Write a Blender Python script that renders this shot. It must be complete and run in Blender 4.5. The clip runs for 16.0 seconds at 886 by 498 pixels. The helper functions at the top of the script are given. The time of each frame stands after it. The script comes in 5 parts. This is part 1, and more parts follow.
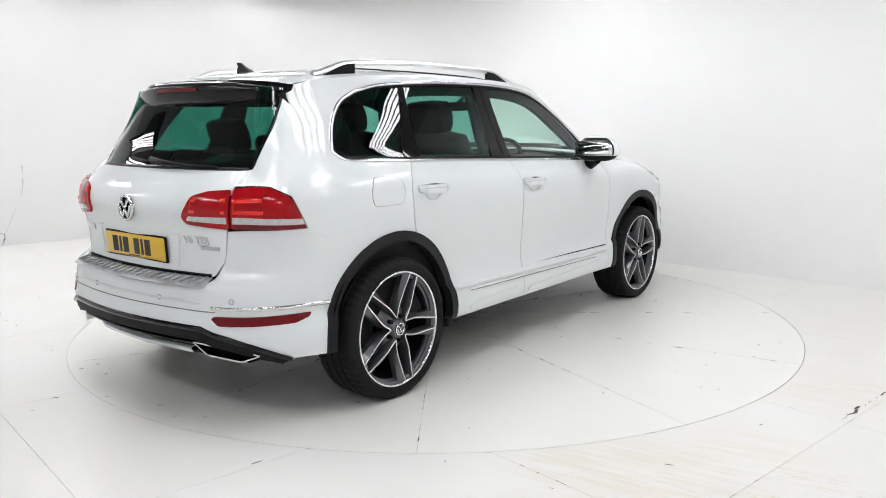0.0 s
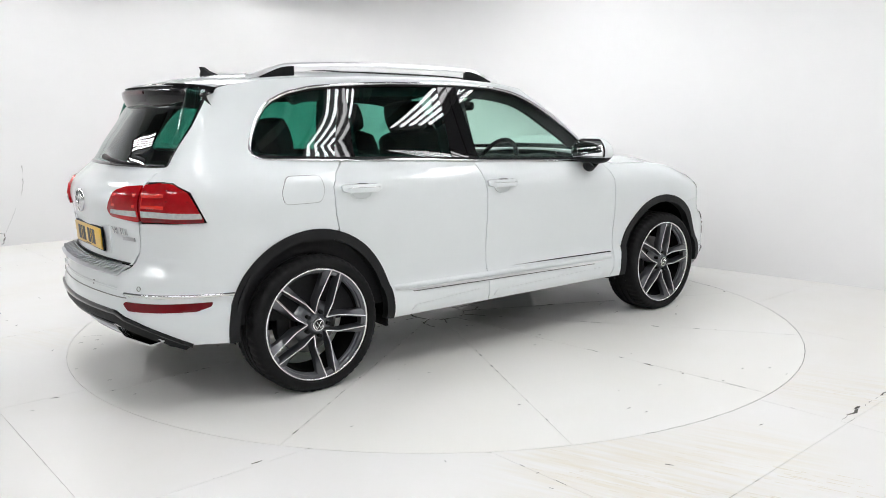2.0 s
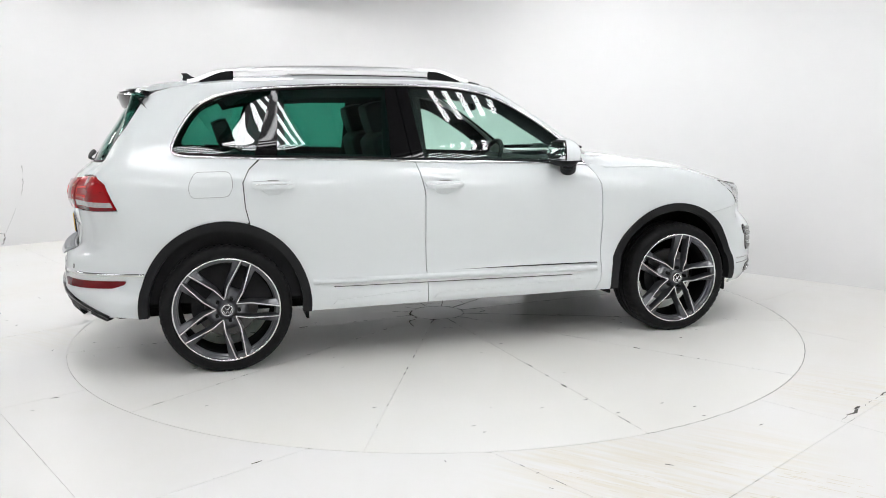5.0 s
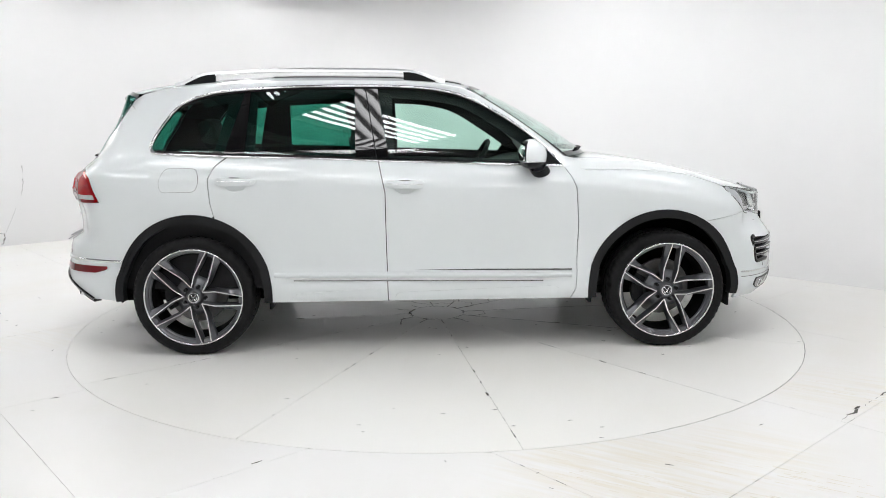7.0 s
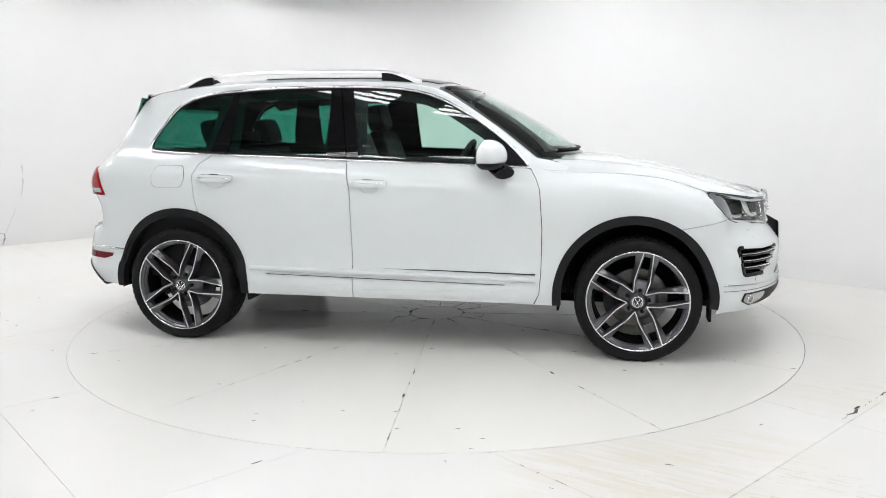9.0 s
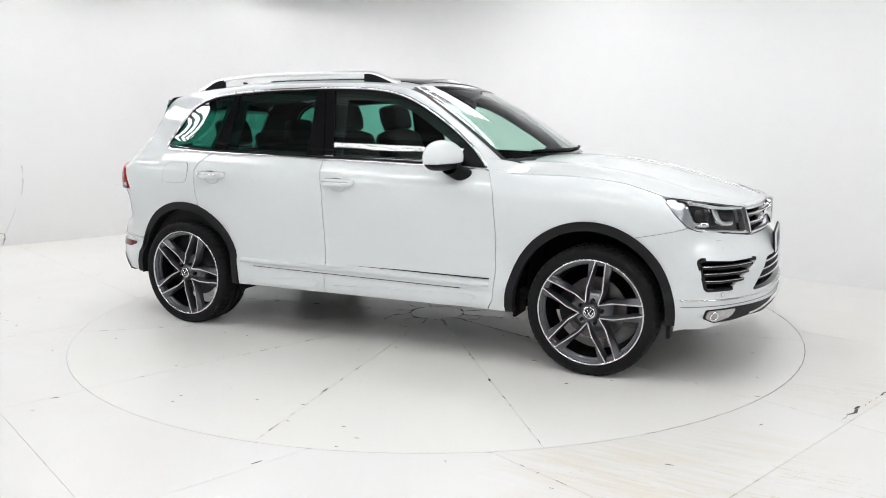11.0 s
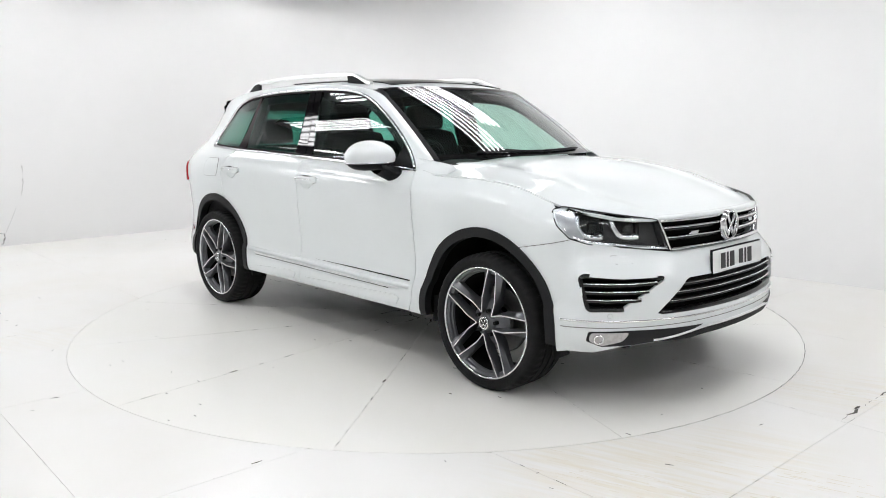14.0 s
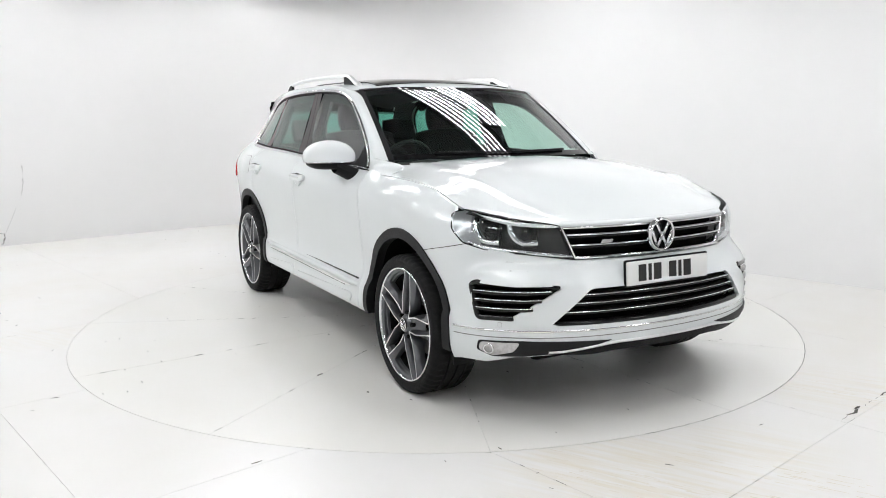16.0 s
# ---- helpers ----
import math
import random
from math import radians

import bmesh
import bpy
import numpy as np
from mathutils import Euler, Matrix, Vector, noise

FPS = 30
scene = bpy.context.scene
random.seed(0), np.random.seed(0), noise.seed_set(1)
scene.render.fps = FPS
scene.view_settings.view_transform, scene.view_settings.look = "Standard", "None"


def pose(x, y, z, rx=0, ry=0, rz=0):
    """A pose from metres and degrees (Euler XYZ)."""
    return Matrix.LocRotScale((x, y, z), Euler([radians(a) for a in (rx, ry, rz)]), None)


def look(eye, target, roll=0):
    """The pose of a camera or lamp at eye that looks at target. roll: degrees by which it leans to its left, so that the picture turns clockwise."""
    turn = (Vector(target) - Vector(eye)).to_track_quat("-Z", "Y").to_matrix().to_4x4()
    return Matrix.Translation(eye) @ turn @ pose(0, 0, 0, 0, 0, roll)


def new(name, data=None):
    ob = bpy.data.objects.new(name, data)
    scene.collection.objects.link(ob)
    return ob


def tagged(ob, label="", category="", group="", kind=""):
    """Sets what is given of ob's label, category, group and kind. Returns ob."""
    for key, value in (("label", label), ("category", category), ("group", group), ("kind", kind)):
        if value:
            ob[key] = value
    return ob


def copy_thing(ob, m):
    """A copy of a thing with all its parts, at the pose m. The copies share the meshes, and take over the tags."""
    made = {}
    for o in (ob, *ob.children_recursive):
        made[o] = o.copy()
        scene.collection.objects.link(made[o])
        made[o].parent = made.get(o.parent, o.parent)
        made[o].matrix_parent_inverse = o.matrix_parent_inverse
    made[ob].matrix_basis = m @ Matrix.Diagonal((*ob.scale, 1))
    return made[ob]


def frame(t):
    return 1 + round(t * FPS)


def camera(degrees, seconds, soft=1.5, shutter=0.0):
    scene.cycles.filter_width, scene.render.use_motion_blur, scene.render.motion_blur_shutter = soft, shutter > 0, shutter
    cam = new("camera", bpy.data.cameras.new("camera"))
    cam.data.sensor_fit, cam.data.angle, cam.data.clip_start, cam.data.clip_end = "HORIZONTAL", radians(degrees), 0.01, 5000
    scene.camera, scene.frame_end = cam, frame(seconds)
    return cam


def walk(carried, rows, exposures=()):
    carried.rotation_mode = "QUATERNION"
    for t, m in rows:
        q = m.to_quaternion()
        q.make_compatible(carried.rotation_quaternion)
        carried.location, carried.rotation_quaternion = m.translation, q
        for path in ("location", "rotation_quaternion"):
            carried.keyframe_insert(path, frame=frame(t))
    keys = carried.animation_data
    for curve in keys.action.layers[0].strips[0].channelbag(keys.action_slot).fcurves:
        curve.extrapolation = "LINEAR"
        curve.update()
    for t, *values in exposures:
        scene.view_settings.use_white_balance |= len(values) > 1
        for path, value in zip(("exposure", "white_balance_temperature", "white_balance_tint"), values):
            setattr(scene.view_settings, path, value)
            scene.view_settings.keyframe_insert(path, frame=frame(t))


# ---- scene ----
from collections import defaultdict

# ---------------------------------------------------------------- camera
EYE, AHEAD = Vector((0, -5.622, 1.399)), Vector((0.00843, 0.98684, -0.16151))
SHOT = look(EYE, EYE + AHEAD, -0.39)
cam = camera(59.37, 16.0, soft=0.95)
walk(cam, [(0.0, SHOT), (16.0, SHOT)])

# ---------------------------------------------------------------- light
world = bpy.data.worlds.new("world")
scene.world = world
world.use_nodes = True
world.node_tree.nodes["Background"].inputs[0].default_value = (.8, .85, .9, 1)
world.node_tree.nodes["Background"].inputs[1].default_value = 0.1
TUBE_GLOW = 13.6
scene.view_settings.exposure = 0.0


# ---------------------------------------------------------------- materials
def mat(name, color, rough=.5, metal=0.0, coat=0.0, spec=.5, vary=0.0, scale=8.0, tint=None, bump=0.0, bscale=60.0, glow=0.0, random_tone=0.0):
    m = bpy.data.materials.new(name)
    m.use_nodes = True
    nt = m.node_tree
    b = nt.nodes["Principled BSDF"]
    b.inputs["Base Color"].default_value = (*color, 1)
    b.inputs["Roughness"].default_value = rough
    b.inputs["Metallic"].default_value = metal
    b.inputs["Coat Weight"].default_value = coat
    b.inputs["Coat Roughness"].default_value = .012
    b.inputs["Specular IOR Level"].default_value = spec
    geo = nt.nodes.new("ShaderNodeTexCoord")
    if vary:
        n1, n2 = nt.nodes.new("ShaderNodeTexNoise"), nt.nodes.new("ShaderNodeTexNoise")
        n1.inputs["Scale"].default_value, n2.inputs["Scale"].default_value = scale, scale * 7
        n1.inputs["Detail"].default_value, n2.inputs["Detail"].default_value = 5, 3
        add = nt.nodes.new("ShaderNodeMath")
        add.operation = "MULTIPLY_ADD"
        add.inputs[1].default_value = .35
        ramp = nt.nodes.new("ShaderNodeMapRange")
        ramp.inputs[1].default_value, ramp.inputs[2].default_value = .45, .95
        mix = nt.nodes.new("ShaderNodeMix")
        mix.data_type = "RGBA"
        mix.inputs[6].default_value = (*color, 1)
        mix.inputs[7].default_value = (*(tint or [c * (1 - vary) for c in color]), 1)
        nt.links.new(geo.outputs["Object"], n1.inputs["Vector"])
        nt.links.new(geo.outputs["Object"], n2.inputs["Vector"])
        nt.links.new(n2.outputs["Fac"], add.inputs[0])
        nt.links.new(n1.outputs["Fac"], add.inputs[2])
        nt.links.new(add.outputs[0], ramp.inputs[0])
        nt.links.new(ramp.outputs[0], mix.inputs[0])
        nt.links.new(mix.outputs[2], b.inputs["Base Color"])
        rr = nt.nodes.new("ShaderNodeMapRange")
        rr.inputs[3].default_value, rr.inputs[4].default_value = rough * .85, min(1, rough * 1.2)
        nt.links.new(n2.outputs["Fac"], rr.inputs[0])
        nt.links.new(rr.outputs[0], b.inputs["Roughness"])
    if bump:
        nb, bp = nt.nodes.new("ShaderNodeTexNoise"), nt.nodes.new("ShaderNodeBump")
        nb.inputs["Scale"].default_value, nb.inputs["Detail"].default_value = bscale, 4
        bp.inputs["Strength"].default_value, bp.inputs["Distance"].default_value = bump, .004
        nt.links.new(geo.outputs["Object"], nb.inputs["Vector"])
        nt.links.new(nb.outputs["Fac"], bp.inputs["Height"])
        nt.links.new(bp.outputs["Normal"], b.inputs["Normal"])
    if glow:
        b.inputs["Emission Color"].default_value = (.985, .985, 1, 1)
        b.inputs["Emission Strength"].default_value = glow
    return m


def glass(name, tint, rough=0.0, base=.065):
    """A thin tinted pane: clear by transmission, glossy by Fresnel."""
    m = bpy.data.materials.new(name)
    m.use_nodes = True
    nt = m.node_tree
    nt.nodes.clear()
    out, mix = nt.nodes.new("ShaderNodeOutputMaterial"), nt.nodes.new("ShaderNodeMixShader")
    clear, gloss = nt.nodes.new("ShaderNodeBsdfTransparent"), nt.nodes.new("ShaderNodeBsdfGlossy")
    fr, power, lift = nt.nodes.new("ShaderNodeLayerWeight"), nt.nodes.new("ShaderNodeMath"), nt.nodes.new("ShaderNodeMath")
    clear.inputs[0].default_value = (*tint, 1)
    gloss.inputs[0].default_value = (1, 1, 1, 1)
    gloss.inputs["Roughness"].default_value = rough
    # the gloss of a pane, the same from both sides
    fr.inputs[0].default_value = .5
    power.operation, lift.operation = "POWER", "MULTIPLY_ADD"
    power.inputs[1].default_value = 4.5
    lift.inputs[1].default_value, lift.inputs[2].default_value = .9, base
    nt.links.new(fr.outputs["Facing"], power.inputs[0])
    nt.links.new(power.outputs[0], lift.inputs[0])
    nt.links.new(lift.outputs[0], mix.inputs[0])
    nt.links.new(clear.outputs[0], mix.inputs[1])
    nt.links.new(gloss.outputs[0], mix.inputs[2])
    nt.links.new(mix.outputs[0], out.inputs[0])
    return m


PAINT = mat("white paint", (.765, .80, .805), .5, coat=1.0, spec=0.0, vary=.02, scale=3)
BLACK = mat("black plastic", (.008, .0085, .009), .5, spec=.15, vary=.3, scale=20, bump=.15, bscale=400)
TRIM = mat("satin black trim", (.011, .0115, .0125), .5, spec=.25, vary=.2, scale=15, bump=.1, bscale=300)
GLOSS = mat("gloss black", (.006, .006, .0065), .03, spec=.32)
# near black with little gloss: the shade inside cavities is in the colour
DARK = mat("dark underside and cavity shade", (.006, .006, .006), .85, spec=.1, vary=.3, scale=10)
CHROME = mat("chrome", (.74, .75, .76), .10, 1.0, vary=.04, scale=12)
RAIL = mat("anodised rail", (.84, .845, .85), .34, .85, vary=.05, scale=25)
SATIN = mat("brushed aluminium", (.55, .56, .58), .3, 1.0, vary=.08, scale=25)
MACHINED = mat("machined alloy", (.8, .8, .82), .22, 1.0, vary=.05, scale=40)
GUNMETAL = mat("grey alloy paint", (.125, .13, .14), .3, .7, coat=.6, vary=.1, scale=20)
RUBBER = mat("tyre rubber", (.010, .010, .0105), .66, spec=.2, vary=.3, scale=14, bump=.3, bscale=150)
STEEL = mat("brake steel", (.16, .158, .155), .4, 1.0, vary=.2, scale=30)
RED = mat("red lens", (.40, .006, .010), .12, coat=.2, spec=.3, vary=.25, scale=30)
RED_DEEP = mat("deep red lens", (.16, .004, .008), .12, coat=.2, spec=.3, vary=.2, scale=30)
RED_GLOW = mat("bright red lens", (.78, .025, .02), .12, coat=.2, spec=.3)
CLEAR_LENS = mat("clear lens", (.62, .6, .6), .15, .3, coat=1.0, vary=.3, scale=60)
LAMP_DARK = mat("lamp bezel", (.014, .0145, .0155), .35, coat=.3)
YELLOW = mat("yellow plate", (.80, .50, .03), .35, coat=.5, vary=.04, scale=10)
PLATE_WHITE = mat("white plate", (.78, .79, .78), .35, coat=.5, vary=.03, scale=10)
INK = mat("black ink", (.012, .012, .012), .45)
CABIN = mat("black cabin trim", (.014, .014, .0155), .6, spec=.25, vary=.3, scale=12, bump=.2, bscale=300)
LEATHER = mat("black leather", (.012, .012, .013), .5, spec=.25, vary=.3, scale=9, bump=.25, bscale=180)
HEADLINER = mat("dark headliner", (.05, .05, .052), .85, vary=.15, scale=20)
PRIVACY = glass("privacy glass", (.17, .49, .40))
REAR_GLASS = glass("rear privacy glass", (.13, .40, .33))
FRONT_GLASS = glass("green glass", (.73, .91, .84))
LENS_GLASS = glass("lamp cover", (.93, .95, .95), 0.0, .035)
MIRROR = mat("mirror glass", (.9, .9, .9), .02, 1.0)
WALL = mat("white wall paint", (.84, .84, .84), .55, vary=.025, scale=.9, bump=.05, bscale=25)
GREY_WALL = mat("grey cladding", (.55, .555, .56), .6, vary=.07, scale=1.2, bump=.1, bscale=12)
ROOFING = mat("grey roof sheeting", (.27, .275, .28), .6, vary=.25, scale=1.0)
FLOOR = mat("white floor paint", (.85, .848, .84), .30, vary=.06, scale=.5, tint=(.815, .80, .755), bump=.06, bscale=30)
TABLE = mat("turntable paint", (.865, .863, .842), .30, vary=.03, scale=.45, tint=(.845, .836, .785), bump=.06, bscale=30)
GROUT = mat("dirty joint", (.16, .155, .145), .9, vary=.5, scale=3.2, tint=(.78, .77, .74))
SEAM = mat("shut line", (.20, .20, .20), .8, vary=.2, scale=20)
CRACK = mat("dirt in cracks", (.045, .042, .038), .95, vary=.5, scale=12, tint=(.16, .15, .14))
GRIME = mat("dark grime", (.07, .065, .055), .9, vary=.5, scale=30)
SMUDGE = mat("tyre scuff", (.70, .64, .52), .5, vary=.1, scale=5, tint=(.83, .81, .76))


def add_stains(m, spots, angle, stain):
    """Streaky yellowed wear round some spots of the floor: (x, y, reach, strength)."""
    nt = m.node_tree
    b = nt.nodes["Principled BSDF"]
    link = b.inputs["Base Color"].links[0].from_socket
    tc = nt.nodes.new("ShaderNodeTexCoord")
    mp, ns, lim = nt.nodes.new("ShaderNodeMapping"), nt.nodes.new("ShaderNodeTexNoise"), nt.nodes.new("ShaderNodeMapRange")
    mp.vector_type = "TEXTURE"
    mp.inputs["Rotation"].default_value = (0, 0, radians(angle))
    mp.inputs["Scale"].default_value = (1.0, .09, 1)
    ns.inputs["Scale"].default_value, ns.inputs["Detail"].default_value = 2.6, 6
    lim.inputs[1].default_value, lim.inputs[2].default_value = .38, .68
    nt.links.new(tc.outputs["Object"], mp.inputs["Vector"])
    nt.links.new(mp.outputs[0], ns.inputs["Vector"])
    nt.links.new(ns.outputs["Fac"], lim.inputs[0])
    total = None
    for x, y, reach, strength in spots:
        far, fade = nt.nodes.new("ShaderNodeVectorMath"), nt.nodes.new("ShaderNodeMapRange")
        far.operation = "DISTANCE"
        far.inputs[1].default_value = (x, y, 0)
        fade.interpolation_type = "SMOOTHSTEP"
        fade.inputs[1].default_value, fade.inputs[2].default_value = reach * .25, reach
        fade.inputs[3].default_value, fade.inputs[4].default_value = strength, 0
        nt.links.new(tc.outputs["Object"], far.inputs[0])
        nt.links.new(far.outputs["Value"], fade.inputs[0])
        if total is None:
            total = fade.outputs[0]
        else:
            mx = nt.nodes.new("ShaderNodeMath")
            mx.operation = "MAXIMUM"
            nt.links.new(total, mx.inputs[0])
            nt.links.new(fade.outputs[0], mx.inputs[1])
            total = mx.outputs[0]
    mul, mix = nt.nodes.new("ShaderNodeMath"), nt.nodes.new("ShaderNodeMix")
    mul.operation, mix.data_type = "MULTIPLY", "RGBA"
    nt.links.new(lim.outputs[0], mul.inputs[0])
    nt.links.new(total, mul.inputs[1])
    nt.links.new(mul.outputs[0], mix.inputs[0])
    nt.links.new(link, mix.inputs[6])
    mix.inputs[7].default_value = (*stain, 1)
    nt.links.new(mix.outputs[2], b.inputs["Base Color"])


add_stains(FLOOR, [(.75, -2.75, .7, .6), (1.3, -2.55, .5, .4), (2.15, -1.75, .55, .38), (3.2, -1.2, .8, .15), (-2.6, -.6, .5, .2)], -31, (.74, .67, .52))
HOUSING = mat("dark lamp housing", (.03, .03, .03), .5, vary=.2, scale=6)
TUBE = mat("fluorescent tube", (1, 1, 1), .4, glow=TUBE_GLOW)


# ---------------------------------------------------------------- mesh helpers
def part(name, bm, material, parent=None, label="", flat=False):
    me = bpy.data.meshes.new(name)
    bm.to_mesh(me)
    bm.free()
    for mm in material if isinstance(material, (list, tuple)) else [material]:
        me.materials.append(mm)
    for p in me.polygons:
        p.use_smooth = not flat
    ob = new(name, me)
    ob.parent = parent
    if label:
        ob["label"] = label
    return ob


def thing(name, label, category, group="", kind="", at=None):
    ob = new(name)
    ob.empty_display_size = .1
    if at is not None:
        ob.matrix_world = at
    return tagged(ob, label, category, group, kind)


def box(bm, lo, hi, m=None, bevel=0.0):
    made = bmesh.ops.create_cube(bm, size=1)["verts"]
    for v in made:
        v.co = Vector([lo[k] + (v.co[k] + .5) * (hi[k] - lo[k]) for k in range(3)])
    if bevel:
        es = list({e for v in made for e in v.link_edges})
        r = bmesh.ops.bevel(bm, geom=es, offset=bevel, segments=2, profile=.5, affect="EDGES")
        made = list({v for f in r["faces"] for v in f.verts} | {v for v in made if v.is_valid})
    if m is not None:
        bmesh.ops.transform(bm, matrix=m, verts=made)
    return made


def block(lo, hi, m=None, bevel=0.0):
    bm = bmesh.new()
    box(bm, lo, hi, m, bevel)
    return bm


def lathe(profile, n=64, axis="y", closed=False):
    """Turn (radius, along) points round an axis."""
    bm = bmesh.new()
    rings = []
    for k in range(n):
        a = 2 * math.pi * k / n
        c, s = math.cos(a), math.sin(a)
        rings.append([bm.verts.new({"y": (r * c, h, r * s), "z": (r * c, r * s, h), "x": (h, r * c, r * s)}[axis]) for r, h in profile])
    m = len(profile)
    for k in range(n):
        for j in range(m if closed else m - 1):
            bm.faces.new((rings[k][j], rings[k][(j + 1) % m], rings[(k + 1) % n][(j + 1) % m], rings[(k + 1) % n][j]))
    bmesh.ops.recalc_face_normals(bm, faces=bm.faces)
    return bm


def crease(bm, angle=32):
    for e in bm.edges:
        if len(e.link_faces) == 2 and e.calc_face_angle(0) > radians(angle):
            e.smooth = False
    return bm


def grid(nu, nv, f, bm=None):
    bm = bm or bmesh.new()
    vs = [[bm.verts.new(f(i / nu, j / nv)) for j in range(nv + 1)] for i in range(nu + 1)]
    for i in range(nu):
        for j in range(nv):
            bm.faces.new((vs[i][j], vs[i + 1][j], vs[i + 1][j + 1], vs[i][j + 1]))
    return bm


def thicken(bm, depth):
    """Gives an open sheet turned-in edges, depth metres against its normals."""
    bm.normal_update()
    bmesh.ops.remove_doubles(bm, verts=bm.verts, dist=1e-5)
    edges = [e for e in bm.edges if e.is_boundary]
    low = {}
    for e in edges:
        for v in e.verts:
            if v not in low:
                low[v] = v.normal.copy()
    low = {v: bm.verts.new(v.co - n * depth) for v, n in low.items()}
    for e in edges:
        a, b = e.verts
        bm.faces.new((a, b, low[b], low[a]))
        e.smooth = False
    return bm


def facing_up(bm):
    bm.normal_update()
    if sum(f.normal.z for f in bm.faces) < 0:
        bmesh.ops.reverse_faces(bm, faces=bm.faces)
    return bm


def pipe(points, radius, sides=10, bm=None, closed=False):
    """A round bar along points."""
    bm = bm or bmesh.new()
    pts = [Vector(p) for p in points]
    rings = []
    for i, p in enumerate(pts):
        a, b = pts[max(i - 1, 0)], pts[min(i + 1, len(pts) - 1)]
        if closed:
            a, b = pts[i - 1], pts[(i + 1) % len(pts)]
        q = (b - a).to_track_quat("Z", "Y").to_matrix()
        r = radius(i / (len(pts) - 1)) if callable(radius) else radius
        rings.append([bm.verts.new(p + q @ Vector((r * math.cos(2 * math.pi * k / sides), r * math.sin(2 * math.pi * k / sides), 0))) for k in range(sides)])
    last = len(rings) if closed else len(rings) - 1
    for i in range(last):
        r0, r1 = rings[i], rings[(i + 1) % len(rings)]
        for k in range(sides):
            bm.faces.new((r0[k], r0[(k + 1) % sides], r1[(k + 1) % sides], r1[k]))
    if not closed:
        bm.faces.new(rings[0][::-1])
        bm.faces.new(rings[-1])
    bmesh.ops.recalc_face_normals(bm, faces=bm.faces)
    return bm


def fillet(pts, r=.02, n=4):
    """Rounds the corners of a closed outline."""
    out = []
    for i, p in enumerate(pts):
        p, a, b = np.array(p, float), np.array(pts[i - 1], float), np.array(pts[(i + 1) % len(pts)], float)
        da, db = np.linalg.norm(a - p), np.linalg.norm(b - p)
        k = min(r, da * .45, db * .45)
        s, e = p + (a - p) / da * k, p + (b - p) / db * k
        for t in np.linspace(0, 1, n + 1):
            out.append(tuple((1 - t) ** 2 * s + 2 * t * (1 - t) * p + t * t * e))
    return out


def arc(cx, cz, rx, rz, a0, a1, n=24):
    return [(cx + rx * math.cos(radians(a)), cz + rz * math.sin(radians(a))) for a in np.linspace(a0, a1, n)]


def curve(*pts):
    """A smooth function through (x, y) points that does not overshoot."""
    xs, ys = np.array(pts, float).T
    h, d = np.diff(xs), np.diff(ys) / np.diff(xs)
    m = np.zeros(len(xs))
    m[0], m[-1] = d[0], d[-1]
    for i in range(1, len(xs) - 1):
        if d[i - 1] * d[i] > 0:
            m[i] = 3 * (h[i - 1] + h[i]) / ((2 * h[i] + h[i - 1]) / d[i - 1] + (h[i] + 2 * h[i - 1]) / d[i])

    def f(x):
        x = min(max(x, xs[0]), xs[-1])
        i = min(max(int(np.searchsorted(xs, x)) - 1, 0), len(xs) - 2)
        t = (x - xs[i]) / h[i]
        return float((1 + 2 * t) * (1 - t) ** 2 * ys[i] + t * (1 - t) ** 2 * h[i] * m[i]
                     + t * t * (3 - 2 * t) * ys[i + 1] + t * t * (t - 1) * h[i] * m[i + 1])
    return f


def smooth(a, b, x):
    t = min(max((x - a) / (b - a), 0.0), 1.0)
    return t * t * (3 - 2 * t)


def rounded_line(pts, n=40):
    """Catmull-Rom line through points, evened out by length."""
    p = np.array(pts, float)
    p = np.vstack([2 * p[0] - p[1], p, 2 * p[-1] - p[-2]])
    out = []
    for i in range(1, len(p) - 2):
        for t in np.arange(n) / n:
            out.append(0.5 * (2 * p[i] + (p[i + 1] - p[i - 1]) * t + (2 * p[i - 1] - 5 * p[i] + 4 * p[i + 1] - p[i + 2]) * t * t
                              + (3 * p[i] - p[i - 1] - 3 * p[i + 1] + p[i + 2]) * t ** 3))
    out.append(p[-2])
    return np.array(out)


# the car's plan outline at bumper height, from the nose round to the tail (left half)
PLAN = rounded_line([(2.31, -.15), (2.312, 0), (2.303, .2), (2.268, .42), (2.205, .60), (2.105, .765), (1.98, .883), (1.84, .945), (1.62, .968),
                     (1.2, .970), (.4, .970), (-.4, .970), (-1.2, .970), (-1.62, .966), (-1.92, .94), (-2.12, .885), (-2.28, .775),
                     (-2.385, .60), (-2.435, .35), (-2.455, .15), (-2.46, 0), (-2.455, -.15)])
PLAN = PLAN[40:-40]
PLAN_S = np.r_[0, np.cumsum(np.hypot(*np.diff(PLAN, axis=0).T))]
LEN = float(PLAN_S[-1])
_d = np.gradient(PLAN, axis=0)
NORM = np.stack([_d[:, 1], -_d[:, 0]], 1)
NORM /= np.hypot(*NORM.T)[:, None]
NORM[0], NORM[-1] = (1, 0), (-1, 0)

